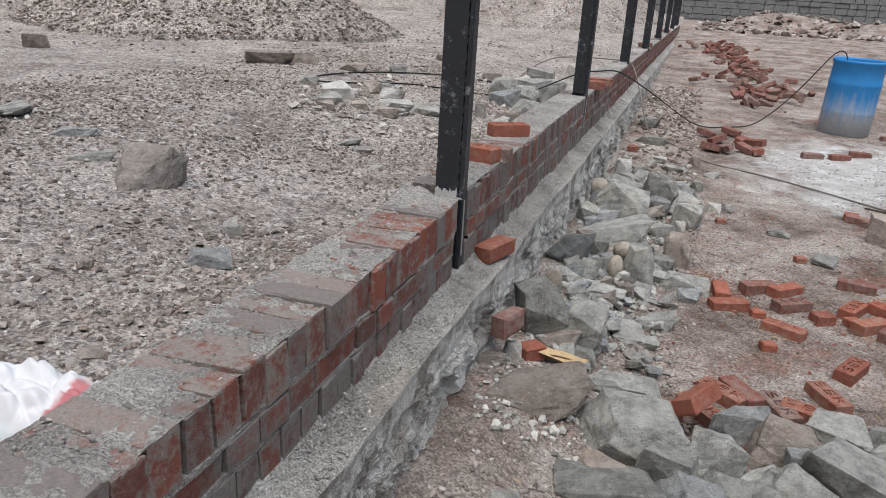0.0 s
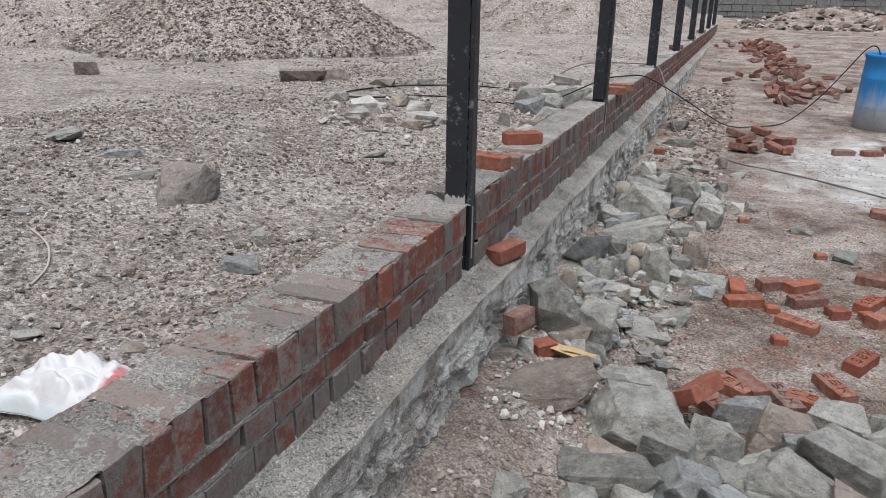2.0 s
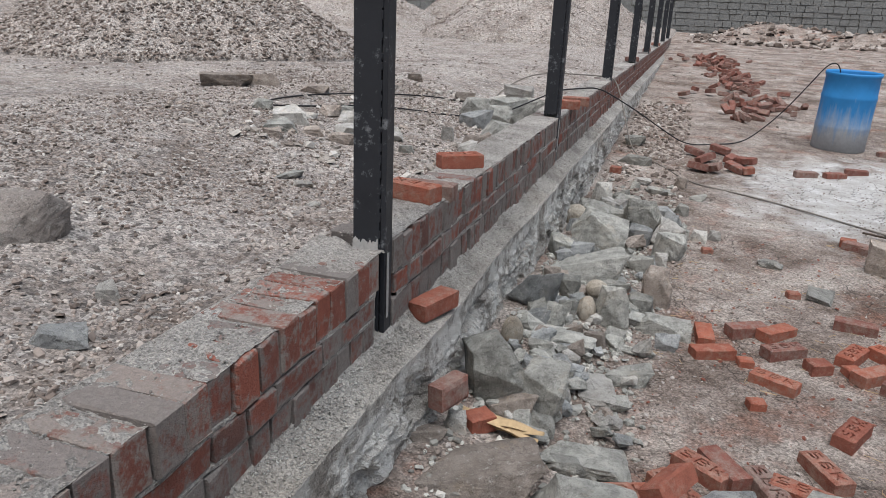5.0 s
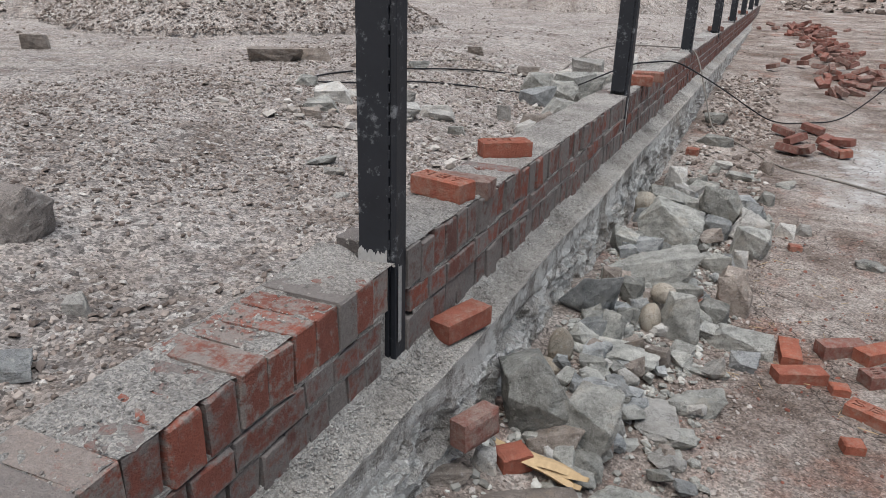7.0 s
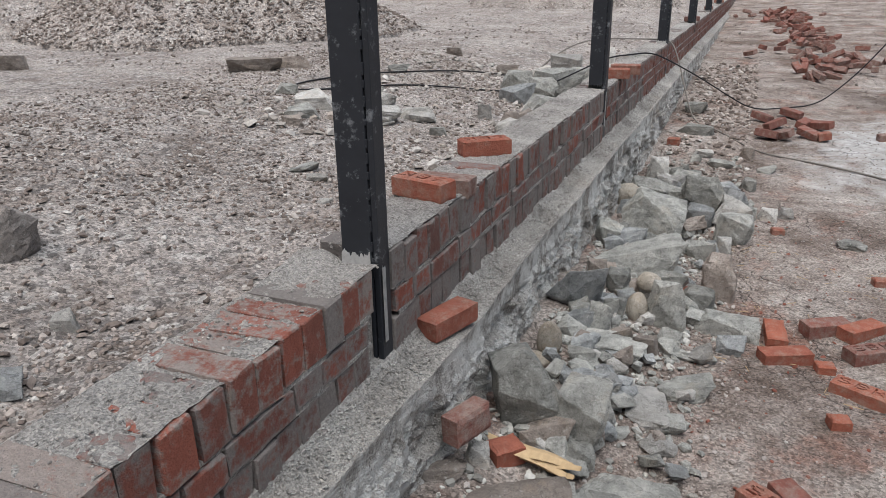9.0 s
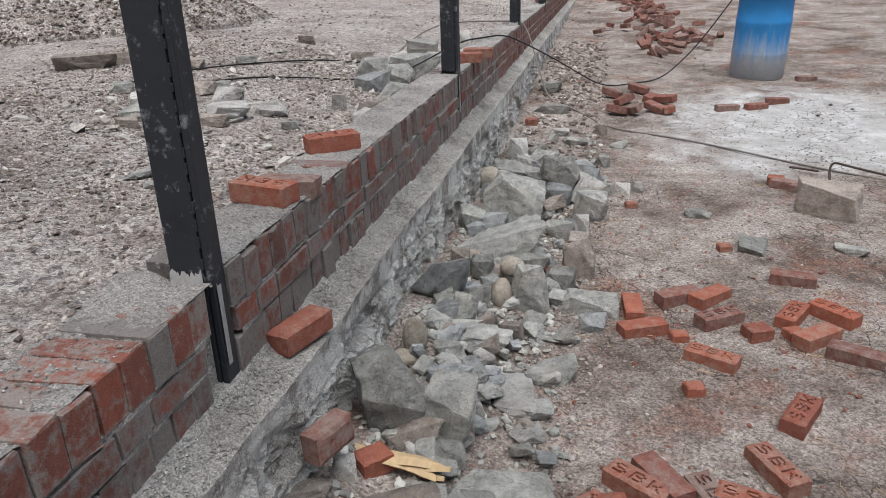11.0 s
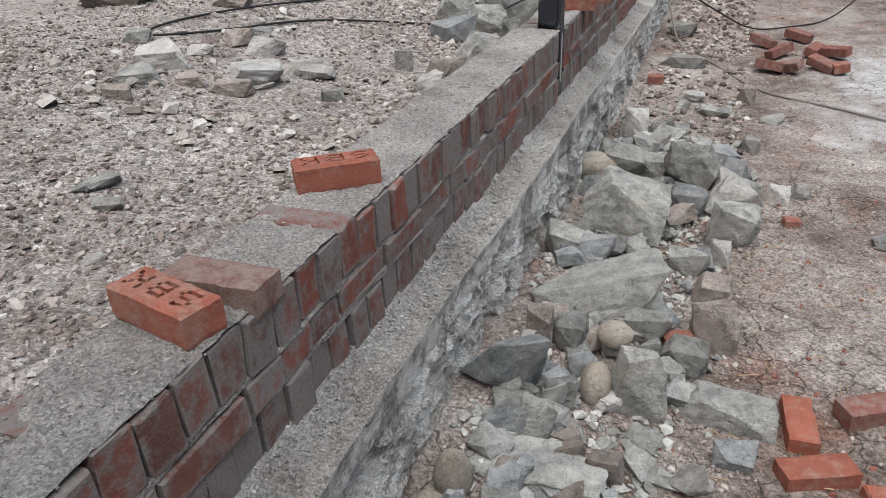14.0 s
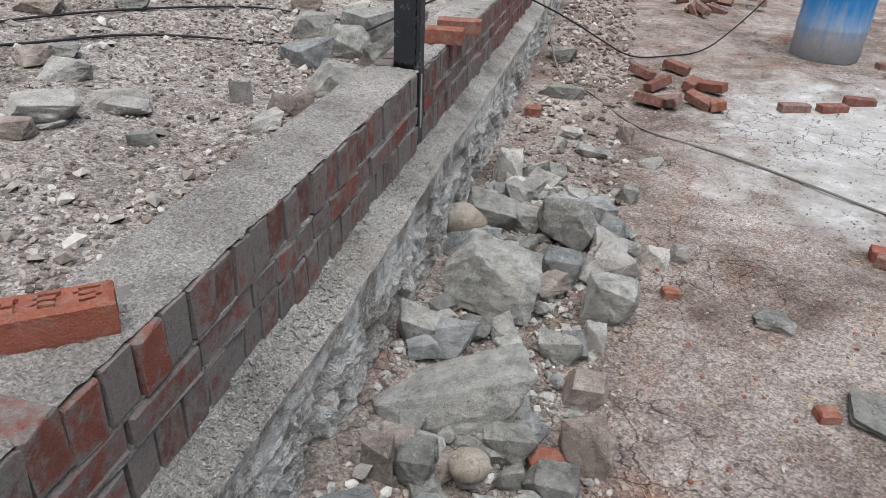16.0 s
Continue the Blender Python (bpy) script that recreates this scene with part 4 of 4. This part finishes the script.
loose("new", 1.394, 4.989, -18)
loose("new", 0.806, 4.759, 22)
loose("new", 0.981, 4.860, -46)
loose("new", 1.067, 5.020, -35)
loose("clean", 0.962, 4.677, 63, tilt=-32, z=0.22)
loose("half", 0.707, 6.528, 22)

# bricks left on the wall and its ledge
WALL_GROUP = "bricks left on the wall"
loose("new", -0.115, 5.124, 167, WALL_TOP_B + 0.004, where="lying on the wall", group=WALL_GROUP)
loose("dull", -0.088, 5.238, 2, WALL_TOP_B - 0.016, where="bedded on the wall", group=WALL_GROUP)
loose("new", -0.130, 5.76, 218.5, WALL_TOP_B + 0.003, where="lying on the wall", group=WALL_GROUP)
loose("clean", -0.04, 8.15, 7, WALL_TOP_B + 0.006, where="lying on the wall beside a post", group=WALL_GROUP)
loose("clean", 0.0, 8.35, 8, WALL_TOP_B + 0.012, where="lying on the wall beside a post", group=WALL_GROUP)
loose("dull", -0.09, 14.5, 20, WALL_TOP_B + 0.005, where="lying on the wall", group=WALL_GROUP)
loose("dull", -0.09, 17.9, 70, WALL_TOP_B + 0.005, where="lying on the wall", group=WALL_GROUP)
loose("clean", -0.1, 21.2, 10, WALL_TOP_B + 0.005, where="lying on the wall", group=WALL_GROUP)
loose("clean", 0.058, 4.903, 73, LEDGE + 0.022, where="lying on the plinth's ledge", group=WALL_GROUP)
loose("part", 0.15, 4.76, 70, 0.375, tilt=86, where="leaning on the plinth", group=WALL_GROUP)


# ---- rubble between the large stones ----
def rubble_fill():
    rng = random.Random(21)
    for i in range(190):
        y = rng.uniform(4.95, 8.5)
        x = 0.22 + abs(rng.gauss(0, 0.32))
        if x > 1.0:
            continue
        s = rng.uniform(0.04, 0.10) if i < 110 else rng.uniform(0.09, 0.19) * (1.0 if y > 6.6 else 0.6)
        stone(rng.choice(("grey", "grey", "grey", "dark", "brown", "dark", "pale")), x, y, s * rng.uniform(0.9, 1.4), s, s * rng.uniform(0.6, 0.95), rng.uniform(0, 180), rng.uniform(-28, 28), rng.uniform(-28, 28), seed=i % 14, dz=0.02 if s < 0.09 else 0.0)
    for i in range(34):
        x, y = rng.uniform(0.6, 1.6), rng.uniform(3.5, 4.3)
        s = rng.uniform(0.06, 0.14)
        stone(rng.choice(("grey", "dark", "grey", "brown")), x, y, s * 1.3, s, s * 0.8, rng.uniform(0, 180), rng.uniform(-20, 20), rng.uniform(-20, 20))


rubble_fill()


# ---- small stones ----
def inside_spot(x0, x1, y0, y1, bias=1.0):
    def spot(rng):
        x, y = x1 - (x1 - x0) * rng.random() ** bias, y0 + (y1 - y0) * rng.random() ** 1.3
        if n3(x, y, 4, 1.6) + 0.35 * n3(x, y, 6, 5.0) < rng.uniform(-0.75, 0.35):
            return None
        return x, y, ground_height(x, y)
    return spot


def heap_spot(place, front=True):
    def spot(rng):
        a = rng.uniform(3.3, 6.6)
        x, y, z = place(a, rng.random() ** 0.55)
        return x, y, z
    return spot


scatter("small_gravel", "crushed grey-brown gravel strewn on the soil", M_GRAVEL, 60000, inside_spot(-3.2, -0.24, 2.4, 9.5), 1, 0.0025, 0.014, 3)
scatter("small_gravel", "larger crushed stones strewn on the soil", M_GRAVEL, 5200, inside_spot(-3.5, -0.26, 2.4, 10.0), 2, 0.006, 0.020, 2.2)
scatter("small_gravel", "crushed stones strewn further off on the soil", M_GRAVEL, 9000, inside_spot(-11, -0.3, 8, 22), 3, 0.005, 0.024)
for k, place in enumerate(HEAPS):
    scatter("heap_gravel", "loose grey-brown gravel on a heap", M_GRAVEL, 20000 if k == 0 else 4500, heap_spot(place), 20 + k, 0.006, 0.032, 3.5)


def outside_spot(x0, x1, y0, y1, cut=0.0):
    def spot(rng):
        x, y = x0 + (x1 - x0) * rng.random(), y0 + (y1 - y0) * rng.random()
        if n3(x, y, 2, 1.8) < rng.uniform(-0.7, 0.5) + cut:
            return None
        return x, y, ground_height(x, y)
    return spot


def ledge_spot(rng):
    x = -0.005 + 0.10 * rng.random() ** 1.8
    y = 2.4 + 8.0 * rng.random()
    return (x, y, ledge_z(x) + 0.001) if n3(x, y, 1, 3) > rng.uniform(-0.6, 0.5) else None


def top_spot(rng):
    x, y = -0.02 - 0.2 * rng.random(), 2.3 + 5.3 * rng.random()
    return (x, y, wall_top(y) - (0.004 if y < POSTS[0] else -0.002)) if n3(x, y, 8, 5) > rng.uniform(-0.3, 0.6) else None


scatter("small_stones", "pale broken stones strewn behind the wall", M_PALE_STONES, 420, inside_spot(-2.2, -0.28, 6.3, 9.6), 51, 0.014, 0.045, 2.0)
scatter("small_stones", "small grey stones filling the rubble by the plinth", M_GREY_STONES, 1500, outside_spot(0.15, 0.72, 4.2, 8.6, -0.3), 52, 0.008, 0.028, 1.8)
scatter("mortar_crumbs", "grey mortar crumbs fallen on the plinth ledge", M_CRUMBS, 5200, ledge_spot, 41, 0.0015, 0.007, 3)
scatter("mortar_crumbs", "grey mortar crumbs on top of the wall", M_CRUMBS, 5200, top_spot, 42, 0.0015, 0.0055, 3)
scatter("stone_chips", "stone chips and grit on the trodden earth", M_CHIPS, 22000, outside_spot(0.14, 3.0, 3.2, 11.0), 4, 0.002, 0.011, 3.2)
scatter("stone_chips", "stone chips among the rubble by the plinth", M_CHIPS, 5500, outside_spot(0.15, 0.95, 3.4, 9.5, -0.25), 5, 0.004, 0.016)
scatter("stone_chips", "grey rubble chips along the far plinth", M_GRAVEL, 2400, outside_spot(0.16, 0.9, 7.4, 14.5, -0.3), 6, 0.008, 0.04)
scatter("stone_chips", "stones on the far earth", M_CHIPS, 3500, outside_spot(0.2, 12.0, 10, 30), 7, 0.006, 0.03)
scatter("far_rubble", "grey rubble on the bank before the far wall", M_GRAVEL, 2600, outside_spot(0.5, 24.0, 30.5, 36.5, -0.4), 8, 0.03, 0.18)
scatter("stone_chips", "broken stones in the soil behind the wall", M_ROCK_BROWN, 260, inside_spot(-2.6, -0.35, 6.6, 9.4), 31, 0.010, 0.034)
scatter("stone_chips", "small broken stones filling the rubble", M_ROCK, 900, outside_spot(0.16, 0.85, 4.9, 9.4, -0.5), 32, 0.010, 0.034)
scatter("red_grit", "crumbs of broken red brick on the earth", M_BRICK, 900, outside_spot(0.6, 2.2, 4.4, 8.0), 9, 0.003, 0.014)
scatter("mortar_crumbs", "grey mortar crumbs on the ledge", M_PLINTH, 9000, lambda r: (lambda x, y: (x, y, ledge_z(x) + 0.002))(0.004 + 0.095 * r.random() ** 1.5, 2.4 + 8.0 * r.random()), 10, 0.0015, 0.0075, 3)
scatter("mortar_crumbs", "grey mortar crumbs on the wall's top", M_MORTAR, 6000, lambda r: (lambda x, y: (x, y, wall_top(y) - 0.008 + 0.004 * r.random()))(-0.225 + 0.22 * r.random(), 2.4 + 7.0 * r.random()), 11, 0.001, 0.006, 3)


def straws():
    rng = random.Random(3)
    verts, faces = [], []
    for _ in range(420):
        x, y = rng.uniform(0.3, 2.2), rng.uniform(4.0, 8.2)
        if n3(x, y, 5, 1.2) < 0.05:
            continue
        a, l, w = rng.uniform(0, 6.28), rng.uniform(0.015, 0.075), rng.uniform(0.0008, 0.0018)
        z = ground_height(x, y) + 0.004
        d, s = Vector((math.cos(a), math.sin(a), rng.uniform(-0.05, 0.15))) * l, Vector((-math.sin(a), math.cos(a), 0)) * w
        p, o = Vector((x, y, z)), len(verts)
        verts += [p - s, p + s, p + Vector((0, 0, w * 1.6)), p + d - s, p + d + s, p + d + Vector((0, 0, w * 1.6))]
        faces += [(o, o + 1, o + 4, o + 3), (o + 1, o + 2, o + 5, o + 4), (o + 2, o, o + 3, o + 5), (o, o + 2, o + 1), (o + 3, o + 4, o + 5)]
    tagged(new("straw_bits", mesh_object("straw_bits", verts, faces, M_HUSK)), "bits of dry straw on the trodden earth", "straw", kind="stuff")


straws()


# ---- far heap of bricks and brick stack ----
def brick_heap():
    rng = random.Random(12)
    for i in range(150):
        s = rng.random()
        y = 13.2 + 10.5 * s
        x = 1.95 - 0.75 * s + rng.gauss(0, 0.28 + 0.12 * math.sin(s * 9))
        k = rng.choice(("dull", "dull", "old"))
        loose(k, x, y, rng.uniform(0, 180), ground_height(x, y) + rng.choice((0, 0, 0.05, 0.11, 0.17)) * max(0.3, 1 - abs(x - 1.95 + 0.75 * s) * 2), rng.gauss(0, 14), rng.gauss(0, 14),
              "tipped in a long heap", "bricks of the long heap")


brick_heap()
for row in range(9):
    for col in range(7):
        loose("clean" if (row + col) % 3 else "dull", -11.9 + 0.24 * col + (0.1 if row % 2 else 0), 24.0 + 0.02 * (row % 3), 0, ground_height(-11.2, 24.0) + 0.076 * row, where="in a tall stack", group="stacked bricks")


# ---- hoses and wires ----
def cable(name, label, points, radius, material, category="hose"):
    cu = bpy.data.curves.new(name, "CURVE")
    cu.dimensions, cu.bevel_depth, cu.bevel_resolution, cu.resolution_u = "3D", radius, 3, 8
    sp = cu.splines.new("NURBS")
    sp.points.add(len(points) - 1)
    for p, (x, y, z) in zip(sp.points, points):
        p.co = (x, y, z, 1)
    sp.use_endpoint_u, sp.order_u = True, 3
    cu.materials.append(material)
    tmp = bpy.data.objects.new(name, cu)
    me = bpy.data.meshes.new_from_object(tmp)
    bpy.data.objects.remove(tmp)
    me.polygons.foreach_set("use_smooth", [True] * len(me.polygons))
    return tagged(new(name, me), label, category)


def on_ground(points, up=0.014):
    return [(x, y, ground_height(x, y) + up) for x, y in points]


cable("water_hose", "black rubber hose looped over the soil and the wall",
      on_ground([(-0.91, 9.36), (-1.13, 9.28), (-1.45, 9.23), (-1.66, 8.94), (-1.91, 8.51), (-2.13, 8.13), (-2.27, 7.74), (-2.28, 7.49), (-2.17, 7.38), (-1.90, 7.76), (-1.72, 8.16), (-1.43, 8.46), (-1.07, 8.64), (-0.86, 8.79)])
      + [(-0.72, 9.1, 0.76), (-0.5, 9.25, 0.87), (-0.3, 9.35, 0.965), (-0.15, 9.5, 0.972), (-0.01, 9.72, 0.975), (0.12, 10.0, 0.88), (0.36, 10.6, 0.66), (0.62, 11.05, 0.43)]
      + on_ground([(0.88, 11.23), (1.20, 11.40), (1.49, 11.63)])
      + [(1.72, 11.83, 0.45), (1.92, 11.88, 0.68), (2.12, 11.93, 0.97), (2.27, 11.95, 1.20), (2.36, 11.95, 1.235), (2.42, 11.95, 1.15), (2.46, 11.96, 0.95)], 0.0065, M_CABLE)
cable("pale_wire", "dusty pale wire hung from a post across the earth",
      on_ground([(-0.99, 9.47), (-1.06, 9.90)], 0.03) + [(-1.1, 10.7, 0.84), (-0.9, 10.95, 0.95), (-0.6, 11.0, 0.98), (-0.3, 11.0, 0.98), (-0.03, 11.02, 0.975), (0.06, 10.95, 0.93), (0.2, 10.7, 0.62)]
      + on_ground([(0.34, 10.48), (0.57, 10.29), (0.81, 9.85), (1.00, 9.61), (1.43, 9.35), (1.80, 9.06), (2.18, 8.71), (2.56, 8.43), (3.28, 8.03)], 0.008), 0.007, M_WIRE, "wire")
cable("iron_rod", "bent rusty iron rod lying on the earth", on_ground([(2.21, 8.51), (2.30, 8.47), (2.38, 8.43)], 0.03), 0.008, M_IRON, "rod")
cable("iron_rod", "bent rusty iron rod propped on a stone", on_ground([(2.39, 8.13), (2.40, 8.21)], 0.01) + [(2.41, 8.32, 0.28), (2.5, 8.22, 0.27), (2.8, 8.05, 0.24)], 0.008, M_IRON, "rod")
cable("dry_root", "pale dry root lying on the soil", on_ground([(-1.36, 3.70), (-1.26, 3.68), (-1.16, 3.60), (-1.09, 3.52), (-1.04, 3.42)], 0.008), 0.004, M_ROOT, "root")


# ---- sack, husk ----
def build_sack():
    n = Nodes("crumpled_sack", 0.42)
    sep = n.node("SeparateXYZ", Vector=n.co)
    pink = n.math("MULTIPLY", n.ramp(n.math("ADD", sep.outputs[0], n.math("MULTIPLY", n.noise(14.0), 0.06)), (0.095, 0.0), (0.105, 1.0)), n.ramp(n.math("ADD", sep.outputs[1], 0.5), (0.52, 1.0), (0.55, 0.0)))
    teal = n.ramp(n.math("ADD", n.math("ADD", sep.outputs[1], 0.5), n.math("MULTIPLY", n.noise(12.0), 0.1)), (0.40, 1.0), (0.47, 0.0))
    c = n.mix(pink, (0.60, 0.61, 0.63), (0.42, 0.15, 0.16))
    c = n.mix(n.math("MULTIPLY", teal, 0.55), c, (0.45, 0.72, 0.78))
    m = n.done(c, n.bump(n.noise(16.0, 5), 0.35, 0.02))
    w, h = 70, 48
    verts, faces = [], []
    for side in (1, -1):
        for j in range(h + 1):
            for i in range(w + 1):
                u, v = i / w * 2 - 1, j / h * 2 - 1
                k = max(0.0, (1 - abs(u) ** 3) * (1 - abs(v) ** 3)) ** 0.6
                fold = abs(n3(u * 2 + v, v * 2 - u, 1.5, 1.0)) * 0.05 + abs(n3(u + v * 2, u * 2, 6, 2.6)) * 0.025
                out = 1 + 0.10 * n3(u * 2, v * 2, 9)
                verts.append((0.19 * u * out, 0.105 * v * out, (0.028 + fold + 0.035 * k) * k * (1 if side > 0 else 0.15) + 0.002 * side))
    o = (w + 1) * (h + 1)
    for j in range(h):
        for i in range(w):
            a = j * (w + 1) + i
            faces.append((a, a + 1, a + w + 2, a + w + 1))
            faces.append((o + a, o + a + w + 1, o + a + w + 2, o + a + 1))
    ob = new("plastic_sack", mesh_object("plastic_sack", verts, faces, m, True))
    ob.matrix_world = pose(-0.395, 3.038, 0.80, 0, 4, 8)
    tagged(ob, "crumpled white plastic sack with faded print on the wall's edge", "sack")


def build_husk():
    husk = new("dry_husk")
    rng = random.Random(8)
    for i in range(5):
        bm = bmesh.new()
        l, w = rng.uniform(0.24, 0.34), rng.uniform(0.022, 0.038)
        off = rng.uniform(-0.025, 0.025)
        rows = []
        for k in range(9):
            t = k / 8
            ww = w * math.sin(math.pi * (0.12 + 0.8 * t)) ** 0.7
            z = 0.008 + 0.028 * math.sin(t * 2.6 + i) ** 2 + 0.004 * i
            bend = off * 0.5 + 0.014 * (i - 2) * (t - 0.3) + 0.012 * math.sin(t * 3 + i)
            rows.append([bm.verts.new((l * (t - 0.5), bend + s * ww, z + (0.011 if s == 0 else 0))) for s in (-1, 0, 1)] +
                        [bm.verts.new((l * (t - 0.5), bend, z - 0.003))])
        for a, b in zip(rows, rows[1:]):
            for p, q in ((0, 1), (1, 2), (2, 3), (3, 0)):
                bm.faces.new((a[p], a[q], b[q], b[p]))
        bm.faces.new(rows[0])
        bm.faces.new(rows[-1])
        part("leaf", bm, M_HUSK, husk)
    husk.matrix_world = pose(0.345, 4.90, ground_height(0.345, 4.9) + 0.01, 0, 0, -8)
    tagged(husk, "dry straw-coloured husk lying among the stones", "husk")


build_sack()
build_husk()


# ---- far stone wall ----
def far_wall():
    rng = random.Random(2)
    bm_v, bm_f = [], []
    y0 = 39.0
    core = bmesh.new()
    box(core, -60, 60, y0 + 0.05, y0 + 0.5, -0.5, 4.2)
    m = rock_material("far_wall_stone", (0.24, 0.26, 0.265), (0.42, 0.44, 0.44), (0.33, 0.33, 0.31))
    wall = part("wall_far", core, M_JOINT)
    tagged(wall, "long grey coursed stone wall closing the site", "wall", kind="structure")
    z = 0.7
    while z < 4.1:
        h = rng.uniform(0.2, 0.3)
        x = -26.0
        while x < 30:
            w = rng.uniform(0.3, 0.6)
            d = rng.uniform(0.0, 0.06)
            o = len(bm_v)
            a, b, c, e = x + 0.012, x + w - 0.012, z + 0.012, z + h - 0.012
            bm_v += [(a, y0 - d, c), (b, y0 - d, c), (b, y0 - d, e), (a, y0 - d, e), (a, y0 + 0.06, c), (b, y0 + 0.06, c), (b, y0 + 0.06, e), (a, y0 + 0.06, e)]
            bm_f += [tuple(o + i for i in f) for f in ((0, 1, 2, 3), (1, 5, 6, 2), (4, 0, 3, 7), (3, 2, 6, 7), (4, 5, 1, 0))]
            x += w
        z += h
    ob = new("wall_stones", mesh_object("wall_stones", bm_v, bm_f, m))
    ob.parent = wall
    tagged(ob, "coursed grey wall stones", kind="stuff")


far_wall()


# ---- the bricks of the wall, last ----
build_courses()
